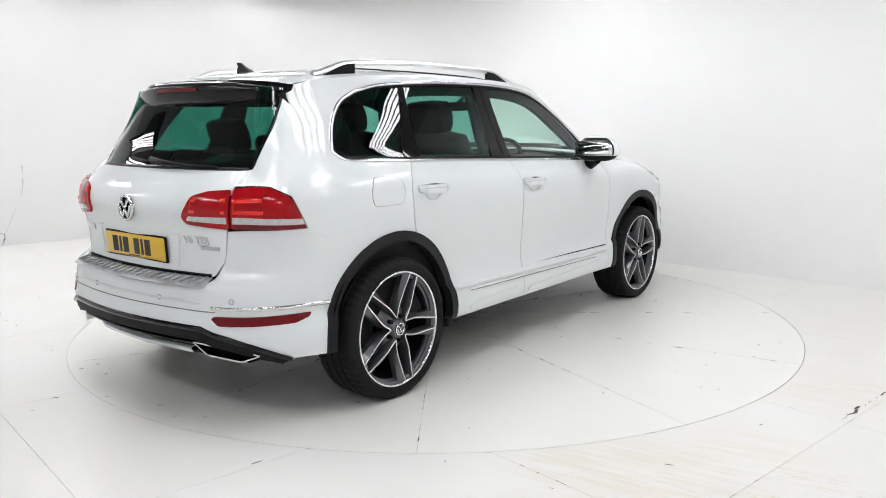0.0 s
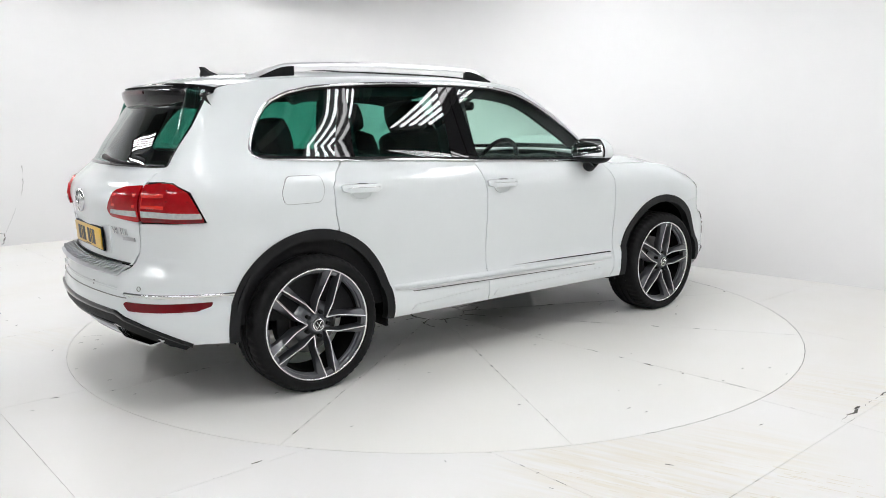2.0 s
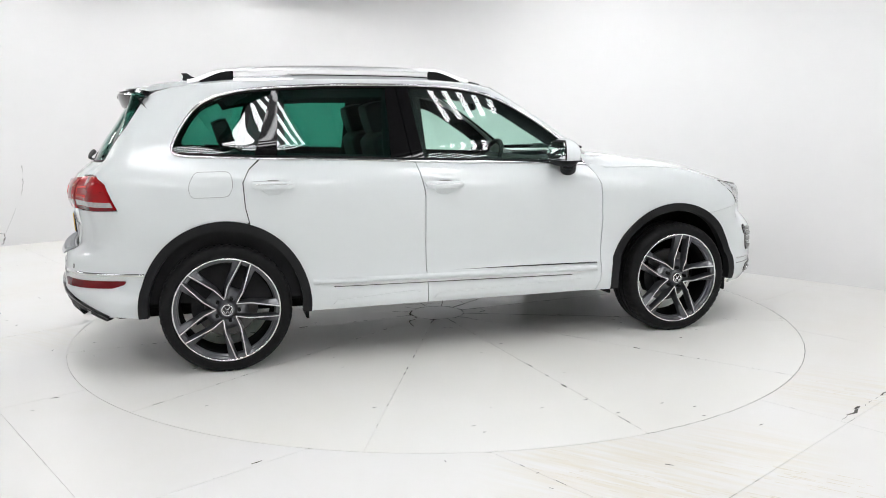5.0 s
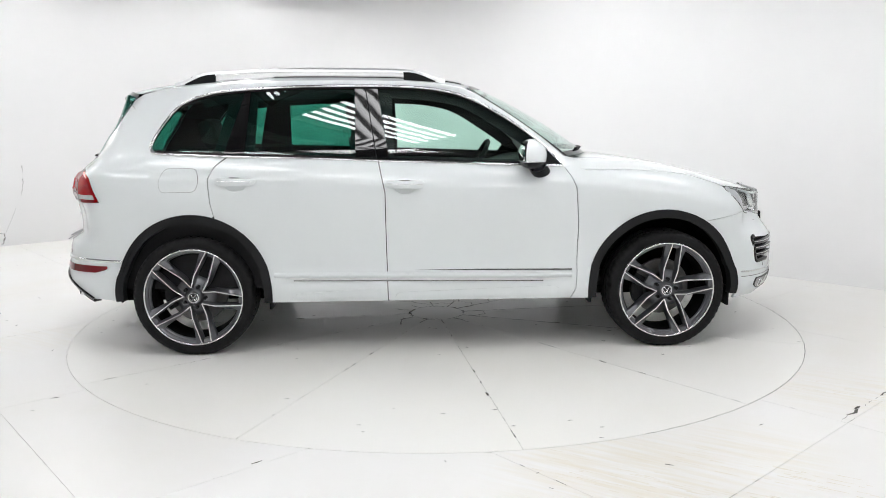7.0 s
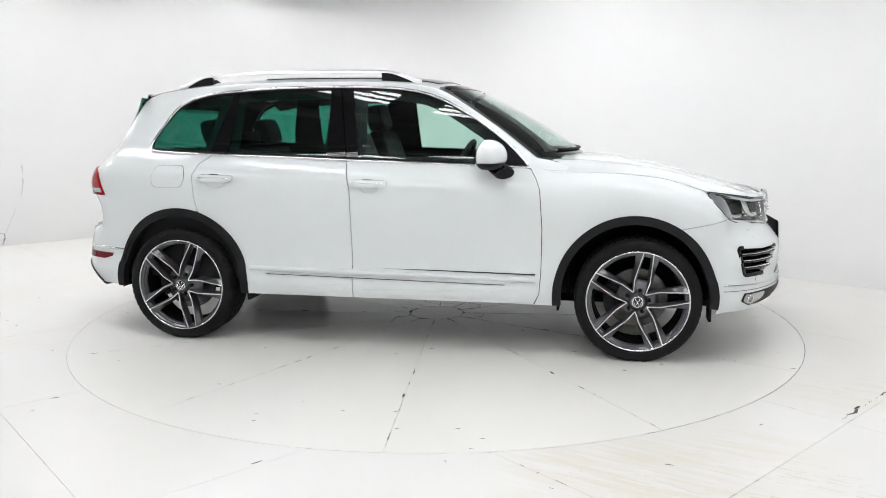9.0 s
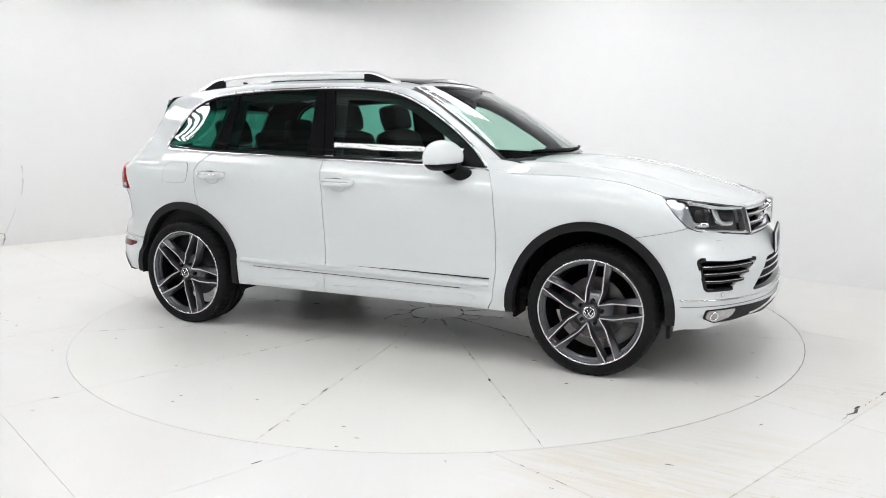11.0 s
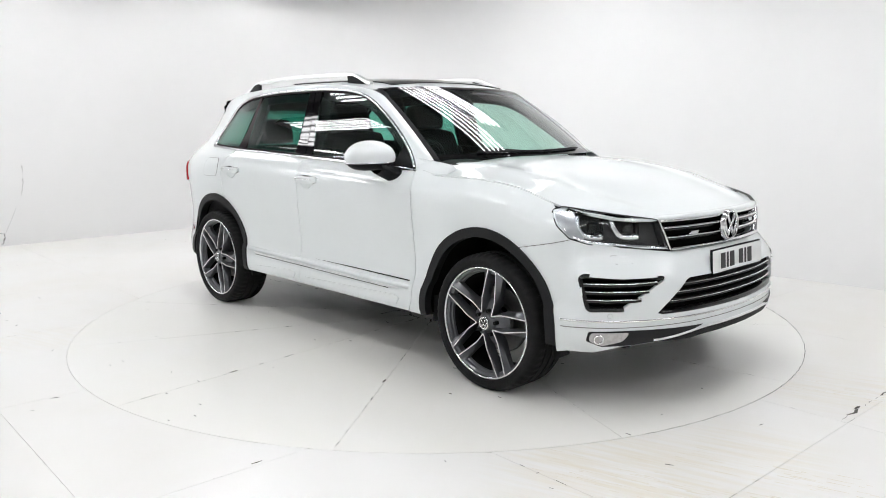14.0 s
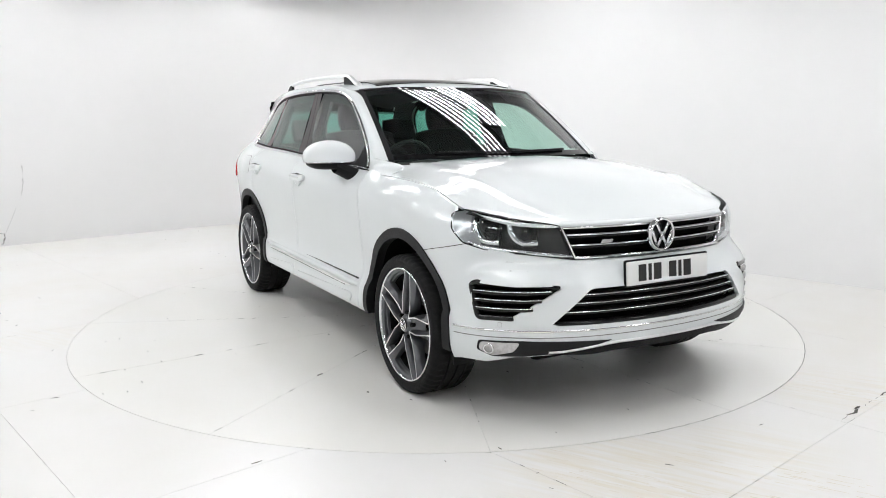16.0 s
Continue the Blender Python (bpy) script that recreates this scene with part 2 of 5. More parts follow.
inset_side = curve((.20, .11), (.25, .07), (.30, .025), (.345, .004), (.40, .0), (.455, .004), (.49, .012), (.515, .03), (.62, .03), (.8, .016), (.95, .008),
                   (1.02, .012), (1.07, .03), (1.11, .06), (1.15, .1), (1.2, .13), (1.27, .165), (1.4, .205), (1.5, .235), (1.61, .268), (1.65, .30), (1.68, .36))
inset_nose = curve((.18, .2), (.24, .10), (.32, .03), (.40, .0), (.60, .0), (.66, .012), (.71, .045), (.76, .085), (.82, .09), (.88, .09), (.93, .105), (1.0, .17), (1.1, .3))
inset_tail = curve((.18, .25), (.24, .14), (.30, .07), (.36, .03), (.45, .0), (.55, .012), (.62, .022), (.675, .03), (.695, .07), (.72, .098), (.8, .10), (.92, .085), (1.0, .07),
                   (1.05, .08), (1.12, .13), (1.18, .20), (1.3, .275), (1.4, .345), (1.5, .41), (1.6, .49), (1.68, .56))
inset_wing = curve((-.3, .01), (-.2, .006), (-.13, .006), (-.08, .022), (-.045, .05), (-.02, .085), (0, .13), (.05, .25))
wing_top = curve((.7, 1.115), (.95, 1.10), (1.2, 1.097), (1.5, 1.07), (1.78, 0.995), (2.0, .955), (2.15, .93), (2.35, .922))


def waist(x):
    return 1.16 - .037 * x


def s_of_x(x):
    return float(np.interp(-x, -PLAN[:, 0], PLAN_S))


def skin(s, z, out=0.0):
    """A point of the car's upright skin: s metres round the plan from the nose (+ left side, - right side, wrapping at the tail)."""
    s = (s + LEN) % (2 * LEN) - LEN
    side, a = (1 if s >= 0 else -1), abs(s)
    px, py = np.interp(a, PLAN_S, PLAN[:, 0]), np.interp(a, PLAN_S, PLAN[:, 1])
    nx, ny = np.interp(a, PLAN_S, NORM[:, 0]), np.interp(a, PLAN_S, NORM[:, 1])
    k = math.hypot(nx, ny)
    nx, ny = nx / k, ny / k
    zz = z - (waist(px) - 1.16) * smooth(.8, 1.1, z) * (1 - smooth(1.15, 1.75, z))
    k = smooth(1.15, 1.22, zz) * (1 - smooth(1.6, 1.65, zz))
    i = inset_side(zz) * (1 - k) + (.128 + .345 * (zz - 1.18) - .05 * (zz - 1.18) ** 2) * k
    i += .10 * smooth(-1.0, -2.0, px) * smooth(1.0, 1.5, z)
    wing = smooth(.72, .95, px) * smooth(.6, .8, z)
    i += (inset_wing(z - wing_top(px)) - i) * wing
    f, r = smooth(.12, .62, nx), smooth(.25, .8, -nx)
    i = i * (1 - f - r) + inset_nose(z) * f + inset_tail(z) * r
    # full corner of the tail at lamp height
    i -= .088 * r * (1 - r) * smooth(.85, .95, z) * (1 - smooth(1.08, 1.16, z))
    i -= out
    return (px - nx * i, side * (py - ny * i), z)


def sheet(outlines, f, du=.06, dv=.05, depth=.018, out=0.0, bm=None):
    """Panels cut from the skin f(u, v, out) along outlines, with turned-in edges."""
    bm = bm or bmesh.new()
    fl = bmesh.new()
    for o in outlines:
        fl.faces.new([fl.verts.new((u, v, 0)) for u, v in o])
    us, vs = [p[0] for o in outlines for p in o], [p[1] for o in outlines for p in o]
    for k in range(math.ceil(min(us) / du), math.floor(max(us) / du) + 1):
        bmesh.ops.bisect_plane(fl, geom=fl.verts[:] + fl.edges[:] + fl.faces[:], dist=1e-6, plane_co=(k * du, 0, 0), plane_no=(1, 0, 0))
    for k in range(math.ceil(min(vs) / dv), math.floor(max(vs) / dv) + 1):
        bmesh.ops.bisect_plane(fl, geom=fl.verts[:] + fl.edges[:] + fl.faces[:], dist=1e-6, plane_co=(0, k * dv, 0), plane_no=(0, 1, 0))
    bmesh.ops.remove_doubles(fl, verts=fl.verts, dist=1e-5)
    top = {v: bm.verts.new(f(v.co.x, v.co.y, out)) for v in fl.verts}
    for fc in fl.faces:
        if len(fc.verts) > 2:
            bm.faces.new([top[v] for v in fc.verts])
    if depth:
        low = {}
        for e in fl.edges:
            if e.is_boundary:
                for v in e.verts:
                    if v not in low:
                        low[v] = bm.verts.new(f(v.co.x, v.co.y, out - depth))
                a, b = e.verts
                bm.faces.new((top[a], top[b], low[b], low[a]))
                te = bm.edges.get((top[a], top[b]))
                te.smooth = False
    fl.free()
    bmesh.ops.recalc_face_normals(bm, faces=bm.faces)
    return bm


def ribbon(path, half, f, out=.006, depth=.012, bm=None, closed=False):
    """A raised strip along a path on the skin."""
    bm = bm or bmesh.new()
    p = [np.array(q, float) for q in path]
    rows, n = [], len(path)
    for i in range(n):
        a, b = (p[i - 1], p[(i + 1) % n]) if closed else (p[max(i - 1, 0)], p[min(i + 1, n - 1)])
        d = (b - a) / (np.linalg.norm(b - a) + 1e-9)
        m = np.array([-d[1], d[0]])
        l, r = p[i] + m * half, p[i] - m * half
        rows.append([bm.verts.new(f(l[0], l[1], out - depth)), bm.verts.new(f(*(p[i] + m * half * .75), out)), bm.verts.new(f(*(p[i] - m * half * .75), out)), bm.verts.new(f(r[0], r[1], out - depth))])
    for i in range(n if closed else n - 1):
        a, b = rows[i], rows[(i + 1) % n]
        for k in range(3):
            bm.faces.new((a[k], a[k + 1], b[k + 1], b[k]))
    bmesh.ops.recalc_face_normals(bm, faces=bm.faces)
    return bm


def along(*pts, n=8):
    """A polyline through points, rounded and closely spaced."""
    return [tuple(q) for q in rounded_line(pts, n)]


def on_side(side):
    return lambda s, z, out=0.0: skin(side * s, z, out)


def xs(*pts):
    """(x, z) points of the flank as (s, z)."""
    return [(s_of_x(x), z) for x, z in pts]


roof_z = curve((-2.15, 1.575), (-2.05, 1.602), (-1.85, 1.645), (-1.6, 1.675), (-1.3, 1.697), (-.9, 1.71), (-.4, 1.706), (0, 1.683), (.2, 1.647), (.3, 1.615))
hood_z = curve((.85, 1.19), (1.05, 1.183), (1.2, 1.168), (1.56, 1.108), (1.9, 1.017), (2.1, .957), (2.21, .927))


def edge_z(x):
    return roof_z(x) - .055


def roof(x, w, up=0.0):
    e = skin(s_of_x(x), edge_z(x))
    return (x + (e[0] - x) * abs(w) ** 3, w * e[1], roof_z(x) - .055 * abs(w) ** 2.5 + up)


def screen(v, w, out=0.0):
    """The windscreen: v from its foot to the roof, w across."""
    t, b = Vector(roof(.27 - .10 * w * w, w * .93)), Vector((1.04 - .25 * w * w, .745 * w, 1.188 - .012 * w * w))
    return b.lerp(t, v) + Vector((.47, 0, .88)) * (.028 * 4 * v * (1 - v) * (1 - .5 * w * w) + out)


BELT = [(-1.60, 1.213), (-1.29, 1.2), (-.8, 1.185), (-.39, 1.168), (0, 1.155), (.41, 1.139), (.745, 1.128)]
CANT = [(-1.50, 1.555), (-1.35, 1.588), (-1.1, 1.607), (-.8, 1.62), (-.48, 1.622), (-.15, 1.611), (.06, 1.582), (.2, 1.535), (.36, 1.45), (.52, 1.345), (.66, 1.23), (.745, 1.135)]
QUARTER_END = [(-1.50, 1.557), (-1.62, 1.50), (-1.705, 1.405), (-1.765, 1.30), (-1.772, 1.25), (-1.73, 1.222), (-1.60, 1.213)]
cant_z = curve(*CANT)
belt_z = curve(*BELT)
ARCH_F, ARCH_R = (1.3745, .366), (-1.505, .366)
RX, RZ = .474, .494
AXLE_F, AXLE_R = 1.395, -1.507


def arch(c, a0, a1, k=1.0, n=28):
    return [(s_of_x(x), z) for x, z in arc(c[0], c[1], RX * k, RZ * k, a0, a1, n)]


# ---------------------------------------------------------------- the car
def build_wheel(parent, x, side, phase):
    w = thing_part("wheel", parent)
    w.matrix_basis = pose(x, side * .970, .357, 0, 0, 0) @ Matrix.Diagonal((1, -side, 1, 1))
    # outer face looks to -y in the wheel's own space
    tread = [(.3655, .034), (.3665, .05), (.367, .075), (.359, .078), (.359, .086), (.367, .089), (.3675, .125), (.360, .128), (.360, .138), (.3675, .141),
             (.367, .177), (.359, .18), (.359, .188), (.3665, .191), (.3655, .222), (.356, .245)]
    prof = [(.292, .024), (.297, .012), (.302, .004), (.308, .0), (.313, .001), (.328, -.005), (.344, -.001), (.354, .006), (.361, .018)] + tread + [(.33, .262), (.29, .262), (.28, .25)]
    bm = lathe(prof, 216)
    for v in bm.verts:
        r = math.hypot(v.co.x, v.co.z)
        k = round((math.atan2(v.co.z, v.co.x) + v.co.y * .5) / (2 * math.pi) * 216) % 4
        if r > .35 and (v.co.y < .076 or v.co.y > .192) and k == 0:
            v.co.x *= .981
            v.co.z *= .981
        # the loaded tyre stands flat on the floor
        v.co.z = max(v.co.z, -.3585)
    part("tyre", crease(bm, 40), RUBBER, w, "black low-profile tyre")
    part("rim_ring", crease(lathe([(.292, .014), (.286, .018), (.2765, .024), (.274, .036), (.267, .041), (.264, .055)], 96), 20), GUNMETAL, w, "grey alloy rim ring")
    # the barrel is alloy; near black stands for the shade behind the spokes
    part("rim_well", lathe([(.264, .054), (.258, .065), (.25, .2), (.275, .245), (.283, .25)], 72), DARK, w, "alloy rim well with shade painted in near black")
    part("rim_lip", lathe([(.287, .018), (.2885, .007), (.291, .003), (.2965, .003), (.299, .007), (.298, .02)], 96), MACHINED, w, "bright machined rim lip")
    part("brake_disc", crease(lathe([(.085, .12), (.095, .135), (.175, .135), (.178, .14), (.178, .155), (.175, .16), (.06, .16)], 48)), STEEL, w, "grey steel brake disc")
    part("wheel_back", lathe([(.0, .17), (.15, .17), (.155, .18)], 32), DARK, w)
    bm = grid(10, 2, lambda u, v: ((.125 + .07 * v) * math.cos(radians(150 + 60 * u)), .095, (.125 + .07 * v) * math.sin(radians(150 + 60 * u))))
    part("brake_caliper", thicken(bm, -.06), TRIM, w)
    for j in range(5):
        ang = radians(phase + 72 * j)
        ca, sa = math.cos(ang), math.sin(ang)

        def at(a, b, h):
            return (a * ca - b * sa, h, a * sa + b * ca)
        bm = bmesh.new()
        for q in (1, -1):
            # along the arm: lateral of the bright ridge, its depth, lateral and depth of the outer flank's foot, lateral of the inner foot
            st = [(.050, .0355, .013, .0365, .020, .022), (.075, .0385, .014, .045, .034, .025), (.100, .042, .0135, .054, .042, .028), (.125, .0445, .012, .059, .042, .031),
                  (.165, .041, .011, .060, .036, .027), (.21, .0365, .0095, .062, .031, .023), (.25, .0325, .008, .066, .027, .019), (.291, .028, .006, .073, .024, .015)]
            rows = []
            for a, b, h, bo, ho, bi in st:
                rows.append([bm.verts.new(at(a - (.012 if a > .28 and k == 0 else 0), q * v, d)) for k, (v, d) in enumerate(((bo, ho + .03), (bo - .002, ho), (b + .0035, h + .0015), (b + .0028, h), (b - .0032, h), (b - .0045, h + .0025), (bi, h + .030), (bi + .001, h + .055)))])
            for r0, r1 in zip(rows, rows[1:]):
                for k in range(7):
                    f = bm.faces.new((r0[k], r0[k + 1], r1[k + 1], r1[k]))
                    f.material_index = 1 if k == 3 else 0
            bm.faces.new(rows[0])
        # the dished web that joins the two arms at the hub, and the bridge at the rim
        for web in ([(.045, .024, .032), (.075, .026, .040), (.100, .029, .052), (.122, .032, .075)], [(.262, .019, .05), (.268, .018, .022), (.292, .016, .019)]):
            rows = [[bm.verts.new(at(a, b * k, h)) for k in (1, .4, -.4, -1)] for a, b, h in web]
            for r0, r1 in zip(rows, rows[1:]):
                for k in range(3):
                    bm.faces.new((r0[k], r0[k + 1], r1[k + 1], r1[k]))
        bmesh.ops.recalc_face_normals(bm, faces=bm.faces)
        part("spoke", crease(bm, 25), [GUNMETAL, MACHINED], w, "grey twin spoke with machined edges")
        bm = bmesh.new()
        bmesh.ops.create_cone(bm, cap_ends=True, segments=10, radius1=.0115, radius2=.010, depth=.024,
                              matrix=Matrix.Translation(at(.066, 0, .028)) @ Matrix.Rotation(radians(90), 4, "X"))
        part("wheel_bolt", bm, BLACK, w, flat=True)
    part("hub", crease(lathe([(.0, .03), (.034, .010), (.041, .011), (.05, .022), (.066, .05), (.075, .1)], 40)), GUNMETAL, w)
    cap = part("centre_cap", crease(lathe([(.0, .004), (.030, .004), (.0335, .006), (.0345, .014)], 32)), LAMP_DARK, w, "dark round centre cap")
    bm = lathe([(.0265, .0045), (.0275, .002), (.032, .002), (.0335, .0045)], 32)
    emblem_bars(bm, .0265, lambda a, b, h: (a, .003 - h, b))
    part("emblem", bm, CHROME, cap, "silver round emblem")


def emblem_bars(bm, r, f):
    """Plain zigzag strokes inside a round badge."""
    for pts in (((-.55, .78), (-.17, .08)), ((.55, .78), (.17, .08)), ((-.17, .12), (.17, .12)), ((-.93, .3), (-.42, -.88)), ((.93, .3), (.42, -.88)), ((-.42, -.86), (0, -.02)), ((.42, -.86), (0, -.02))):
        a, b = np.array(pts[0]) * r, np.array(pts[1]) * r
        d = (b - a) / np.linalg.norm(b - a)
        m = np.array([-d[1], d[0]]) * r * .085
        q = [a + m, b + m, b - m, a - m]
        lo, hi = [bm.verts.new(f(x, y, -.02 * r)) for x, y in q], [bm.verts.new(f(x, y, .12 * r)) for x, y in q]
        bm.faces.new(hi)
        for k in range(4):
            bm.faces.new((lo[k], lo[(k + 1) % 4], hi[(k + 1) % 4], hi[k]))


def thing_part(name, parent, label=""):
    ob = new(name)
    ob.empty_display_size = .05
    ob.parent = parent
    if label:
        ob["label"] = label
    return ob


def build_flank(car, side):
    f = on_side(side)
    sx = s_of_x
    # front wing
    top = [(sx(x), wing_top(x) - .004) for x in np.linspace(.90, 1.74, 16)]
    o = xs((.92, .315), (.795, .315), (.826, .38), (.834, .49), (.839, .77), (.823, 1.0), (.799, 1.06), (.764, 1.118), (.80, 1.125), (.86, 1.11)) + top + [(1.199, .981), (1.192, .976), (1.136, .908), (1.068, .842)] + arch(ARCH_F, 58, 180)
    part("front_wing", sheet([o], f), PAINT, car)
    # doors
    o = xs((-.328, .318), (-.335, .68), (-.337, .98), (-.375, 1.158)) + [(sx(x), belt_z(x) - .008) for x in np.linspace(-.3, .72, 14)] + xs((.76, 1.115), (.795, 1.06), (.818, 1.0), (.834, .77), (.83, .49), (.822, .38), (.79, .318))
    fd = part("front_door", sheet([o], f), PAINT, car)
    o = xs((-1.36, .848), (-1.378, .93), (-1.386, 1.07), (-1.35, 1.14), (-1.285, 1.192)) + [(sx(x), belt_z(x) - .008) for x in np.linspace(-1.2, -.42, 12)] + xs((-.380, 1.158), (-.342, .98), (-.340, .68), (-.333, .318), (-1.035, .318)) + arch(ARCH_R, 0, 72)
    rd = part("rear_door", sheet([o], f), PAINT, car)
    # quarter panel with the tailgate pillar
    o = xs((-1.365, .848), (-1.383, .93), (-1.391, 1.07), (-1.355, 1.142), (-1.290, 1.2)) + [(sx(x), z) for x, z in reversed(along(*QUARTER_END))]
    o += [(sx(x), edge_z(x)) for x in np.linspace(-1.50, -1.78, 8)] + [(4.86, 1.578), (4.93, 1.545), (4.99, 1.475), (5.10, 1.375), (5.20, 1.285), (5.30, 1.188), (5.365, 1.165), (5.40, 1.118), (5.28, 1.121), (5.19, 1.119), (5.10, 1.077), (5.03, .93), (4.90, .855), (4.73, .791)]
    o += arch(ARCH_R, 118, 74)
    part("quarter_panel", sheet([o], f), PAINT, car)
    # cant rail and windscreen pillar
    def rail(u, v):
        if u < .62:
            x = -1.52 + (1.62 * u / .62)
            a, b = Vector(f(sx(x), cant_z(x))), Vector(roof(x + .08 * u, 1.0))
        else:
            t = (u - .62) / .38
            x = .10 + .66 * t
            a, b = Vector(f(sx(x), cant_z(x))), Vector(screen(1 - t, 1.0)).lerp(Vector(roof(.15, 1)), max(0, 1 - t * 8))
        b.y *= side if b.y * side < 0 or side < 0 else 1
        b.y = abs(b.y) * side
        q = a.lerp(b, v)
        return q + Vector((.25, .6 * side, .75)) * (.018 * math.sin(math.pi * v) * smooth(0, .1, u))
    part("roof_pillar", grid(70, 6, rail), PAINT, car)
    # sill and underside edge
    # a chrome line, its dark reflection put into gloss black
    part("dark_chrome_strip", ribbon(xs(*[(x, .519 - .012 * (x + 1.05)) for x in np.linspace(-1.03, .80, 30)]), .0034, f, .0045, .009), GLOSS, car)
    part("side_moulding", ribbon(xs(*[(x, .487 - .013 * (x + 1.05)) for x in np.linspace(-1.02, .80, 30)]), .018, f, .003, .02), PAINT, car)
    strip = lambda x, d: (x, .464 - .014 * (x + 1.05) + d)
    o = [strip(-.93, .009)] + [strip(x, .006) for x in np.linspace(-.88, .62, 24)] + [strip(.72, .007), strip(.66, -.003)] + [strip(x, -.007) for x in np.linspace(.58, -.89, 24)]
    part("side_strip", sheet([xs(*o)], f, .06, .05, .012, .0055), RAIL, car, "thin brushed aluminium side strip")
    part("strip_shadow_gap", ribbon(xs(*[strip(x, -.0095) for x in np.linspace(-.9, .62, 26)]), .0022, f, .004, .008), TRIM, car)
    for a, b in ((-.93, -.355), (-.312, .74)):
        part("sill_facet", sheet([xs((a + .02, .345), (a + .05, .372), (b - .06, .40), (b - .02, .385), (b - .05, .345))], f, .06, .02, .012, .0045), PAINT, car)
    # arch trims
    for c, a0, a1, nm in ((ARCH_F, -5, 186, "front_arch_trim"), (ARCH_R, -6, 184, "rear_arch_trim")):
        o = arch(c, a0, a1, 1.0, 44) + arch(c, a1, a0, .895, 44)
        part(nm, sheet([o], f, depth=.05, out=.009), TRIM, car, "black plastic wheel arch trim")
    # wheel arch liners
    for c in (ARCH_F, ARCH_R):
        bm = grid(28, 1, lambda u, v: (c[0] + .445 * math.cos(math.pi * (1.03 - 1.06 * u)), side * (.93 - .36 * v), c[1] + .47 * math.sin(math.pi * (1.03 - 1.06 * u))))
        grid(28, 1, lambda u, v: (c[0] + .445 * (1 - v) * math.cos(math.pi * (1.03 - 1.06 * u)), side * .57, c[1] + .47 * (1 - v) * math.sin(math.pi * (1.03 - 1.06 * u))), bm)
        part("arch_liner", bm, DARK, car)
    # glass and pillars
    top = lambda a, b, n=12: [(sx(x), cant_z(x) - .008) for x in np.linspace(a, b, n)]
    bot = lambda a, b, n=8: [(sx(x), belt_z(x) + .006) for x in np.linspace(a, b, n)]
    pane = lambda s, z, out=0.0: f(s, z, out - .004 + .013 * (1 - min(1, ((z - 1.385) / .235) ** 2)))
    part("front_side_window", sheet([top(-.385, .73, 24) + bot(.735, -.315)], pane, .04, .025, .004, -.008), FRONT_GLASS, car, "green-tinted front door glass")
    part("rear_side_window", sheet([top(-1.155, -.52) + bot(-.52, -1.19)], pane, .04, .025, .004, -.008), PRIVACY, car, "dark privacy glass")
    o = along(*QUARTER_END)
    part("quarter_window", sheet([[(sx(x), z) for x, z in o] + bot(-1.55, -1.315, 5) + top(-1.19, -1.45, 7)], pane, .04, .025, .004, -.008), PRIVACY, car, "dark privacy quarter glass")
    part("rear_window_pillar", sheet([top(-1.19, -1.157, 3) + bot(-1.19, -1.315, 4)], f, depth=.02, out=-.003), GLOSS, car)
    part("rear_door_pillar", sheet([top(-.522, -.46, 3) + bot(-.392, -.52, 4)], f, depth=.02, out=-.003), GLOSS, car)
    part("front_door_pillar", sheet([top(-.455, -.383, 3) + bot(-.313, -.386, 4)], f, depth=.02, out=-.003), GLOSS, car)
    part("mirror_triangle", sheet([fillet(xs((.53, 1.14), (.60, 1.262), (.73, 1.14)), .01)], f, depth=.02, out=.002), BLACK, car)
    # chrome window surround, with a black seal inside it
    loop = [(sx(x), z) for x, z in along(*QUARTER_END)][::-1] + [(sx(x), cant_z(x)) for x in np.linspace(-1.46, .74, 60)]
    loop = [(sx(x), belt_z(x)) for x in np.linspace(.745, -1.56, 50)] + loop
    part("window_surround", ribbon(loop, .0085, f, .007, .014), CHROME, car, "bright chrome window surround")
    part("window_seal", ribbon([(s, z + (-.013 if i > 58 else .012)) for i, (s, z) in enumerate(loop)], .007, f, .0, .01), BLACK, car)
    # handles
    for hx, hz, d in ((-1.225, 1.052, rd), (-.22, 1.027, fd)):
        c = lambda u, v, out=0.0: f(sx(hx) + u, hz + v, out)
        part("handle_recess", sheet([arc(0, -.014, .066, .044, 0, 360, 28)[:-1]], c, .03, .02, .004, .0015), PAINT, d)
        part("recess_edge", ribbon(arc(0, -.014, .064, .042, 180, 360, 20), .003, c, .0055, .006), PAINT, d)
        grip = lambda u, v, out=0.0: c(u, v, out * (.45 + .55 * smooth(.122, .07, abs(u))) - 6 * (v - .004) ** 2)
        h = part("door_handle", sheet([fillet([(-.122, .016), (-.10, .022), (.10, .026), (.122, .02), (.118, -.008), (.085, -.018), (-.085, -.022), (-.118, -.012)], .009)], grip, .012, .008, .034, .036), PAINT, d, "body-coloured grab handle")
        part("handle_shadow_gap", ribbon([(-.03, .0252), (0, .0262), (.03, .0272)], .002, c, .024, .02), TRIM, h)
        part("handle_line", ribbon([(-.1, .004), (0, .006), (.1, .008)], .0018, c, .0362, .004), CHROME, h)
    # cabin lining behind the skin
    part("door_lining", sheet([xs((-2.0, .40), (-2.0, 1.17)) + [(sx(x), belt_z(x) - .02) for x in np.linspace(-1.5, .7, 12)] + xs((.9, 1.08), (.9, .40))], f, .12, .1, 0, -.07), CABIN, car)
    if side < 0:
        c = lambda u, v, out=0.0: f(sx(-1.555) + u, 1.062 + v, out)
        o = fillet([(-.115, .0), (-.10, .07), (.09, .07), (.125, -.01), (.112, -.068), (-.09, -.066)], .03)
        part("fuel_flap", sheet([o], c, .04, .03, .006, .0015), PAINT, car, "white fuel filler flap")
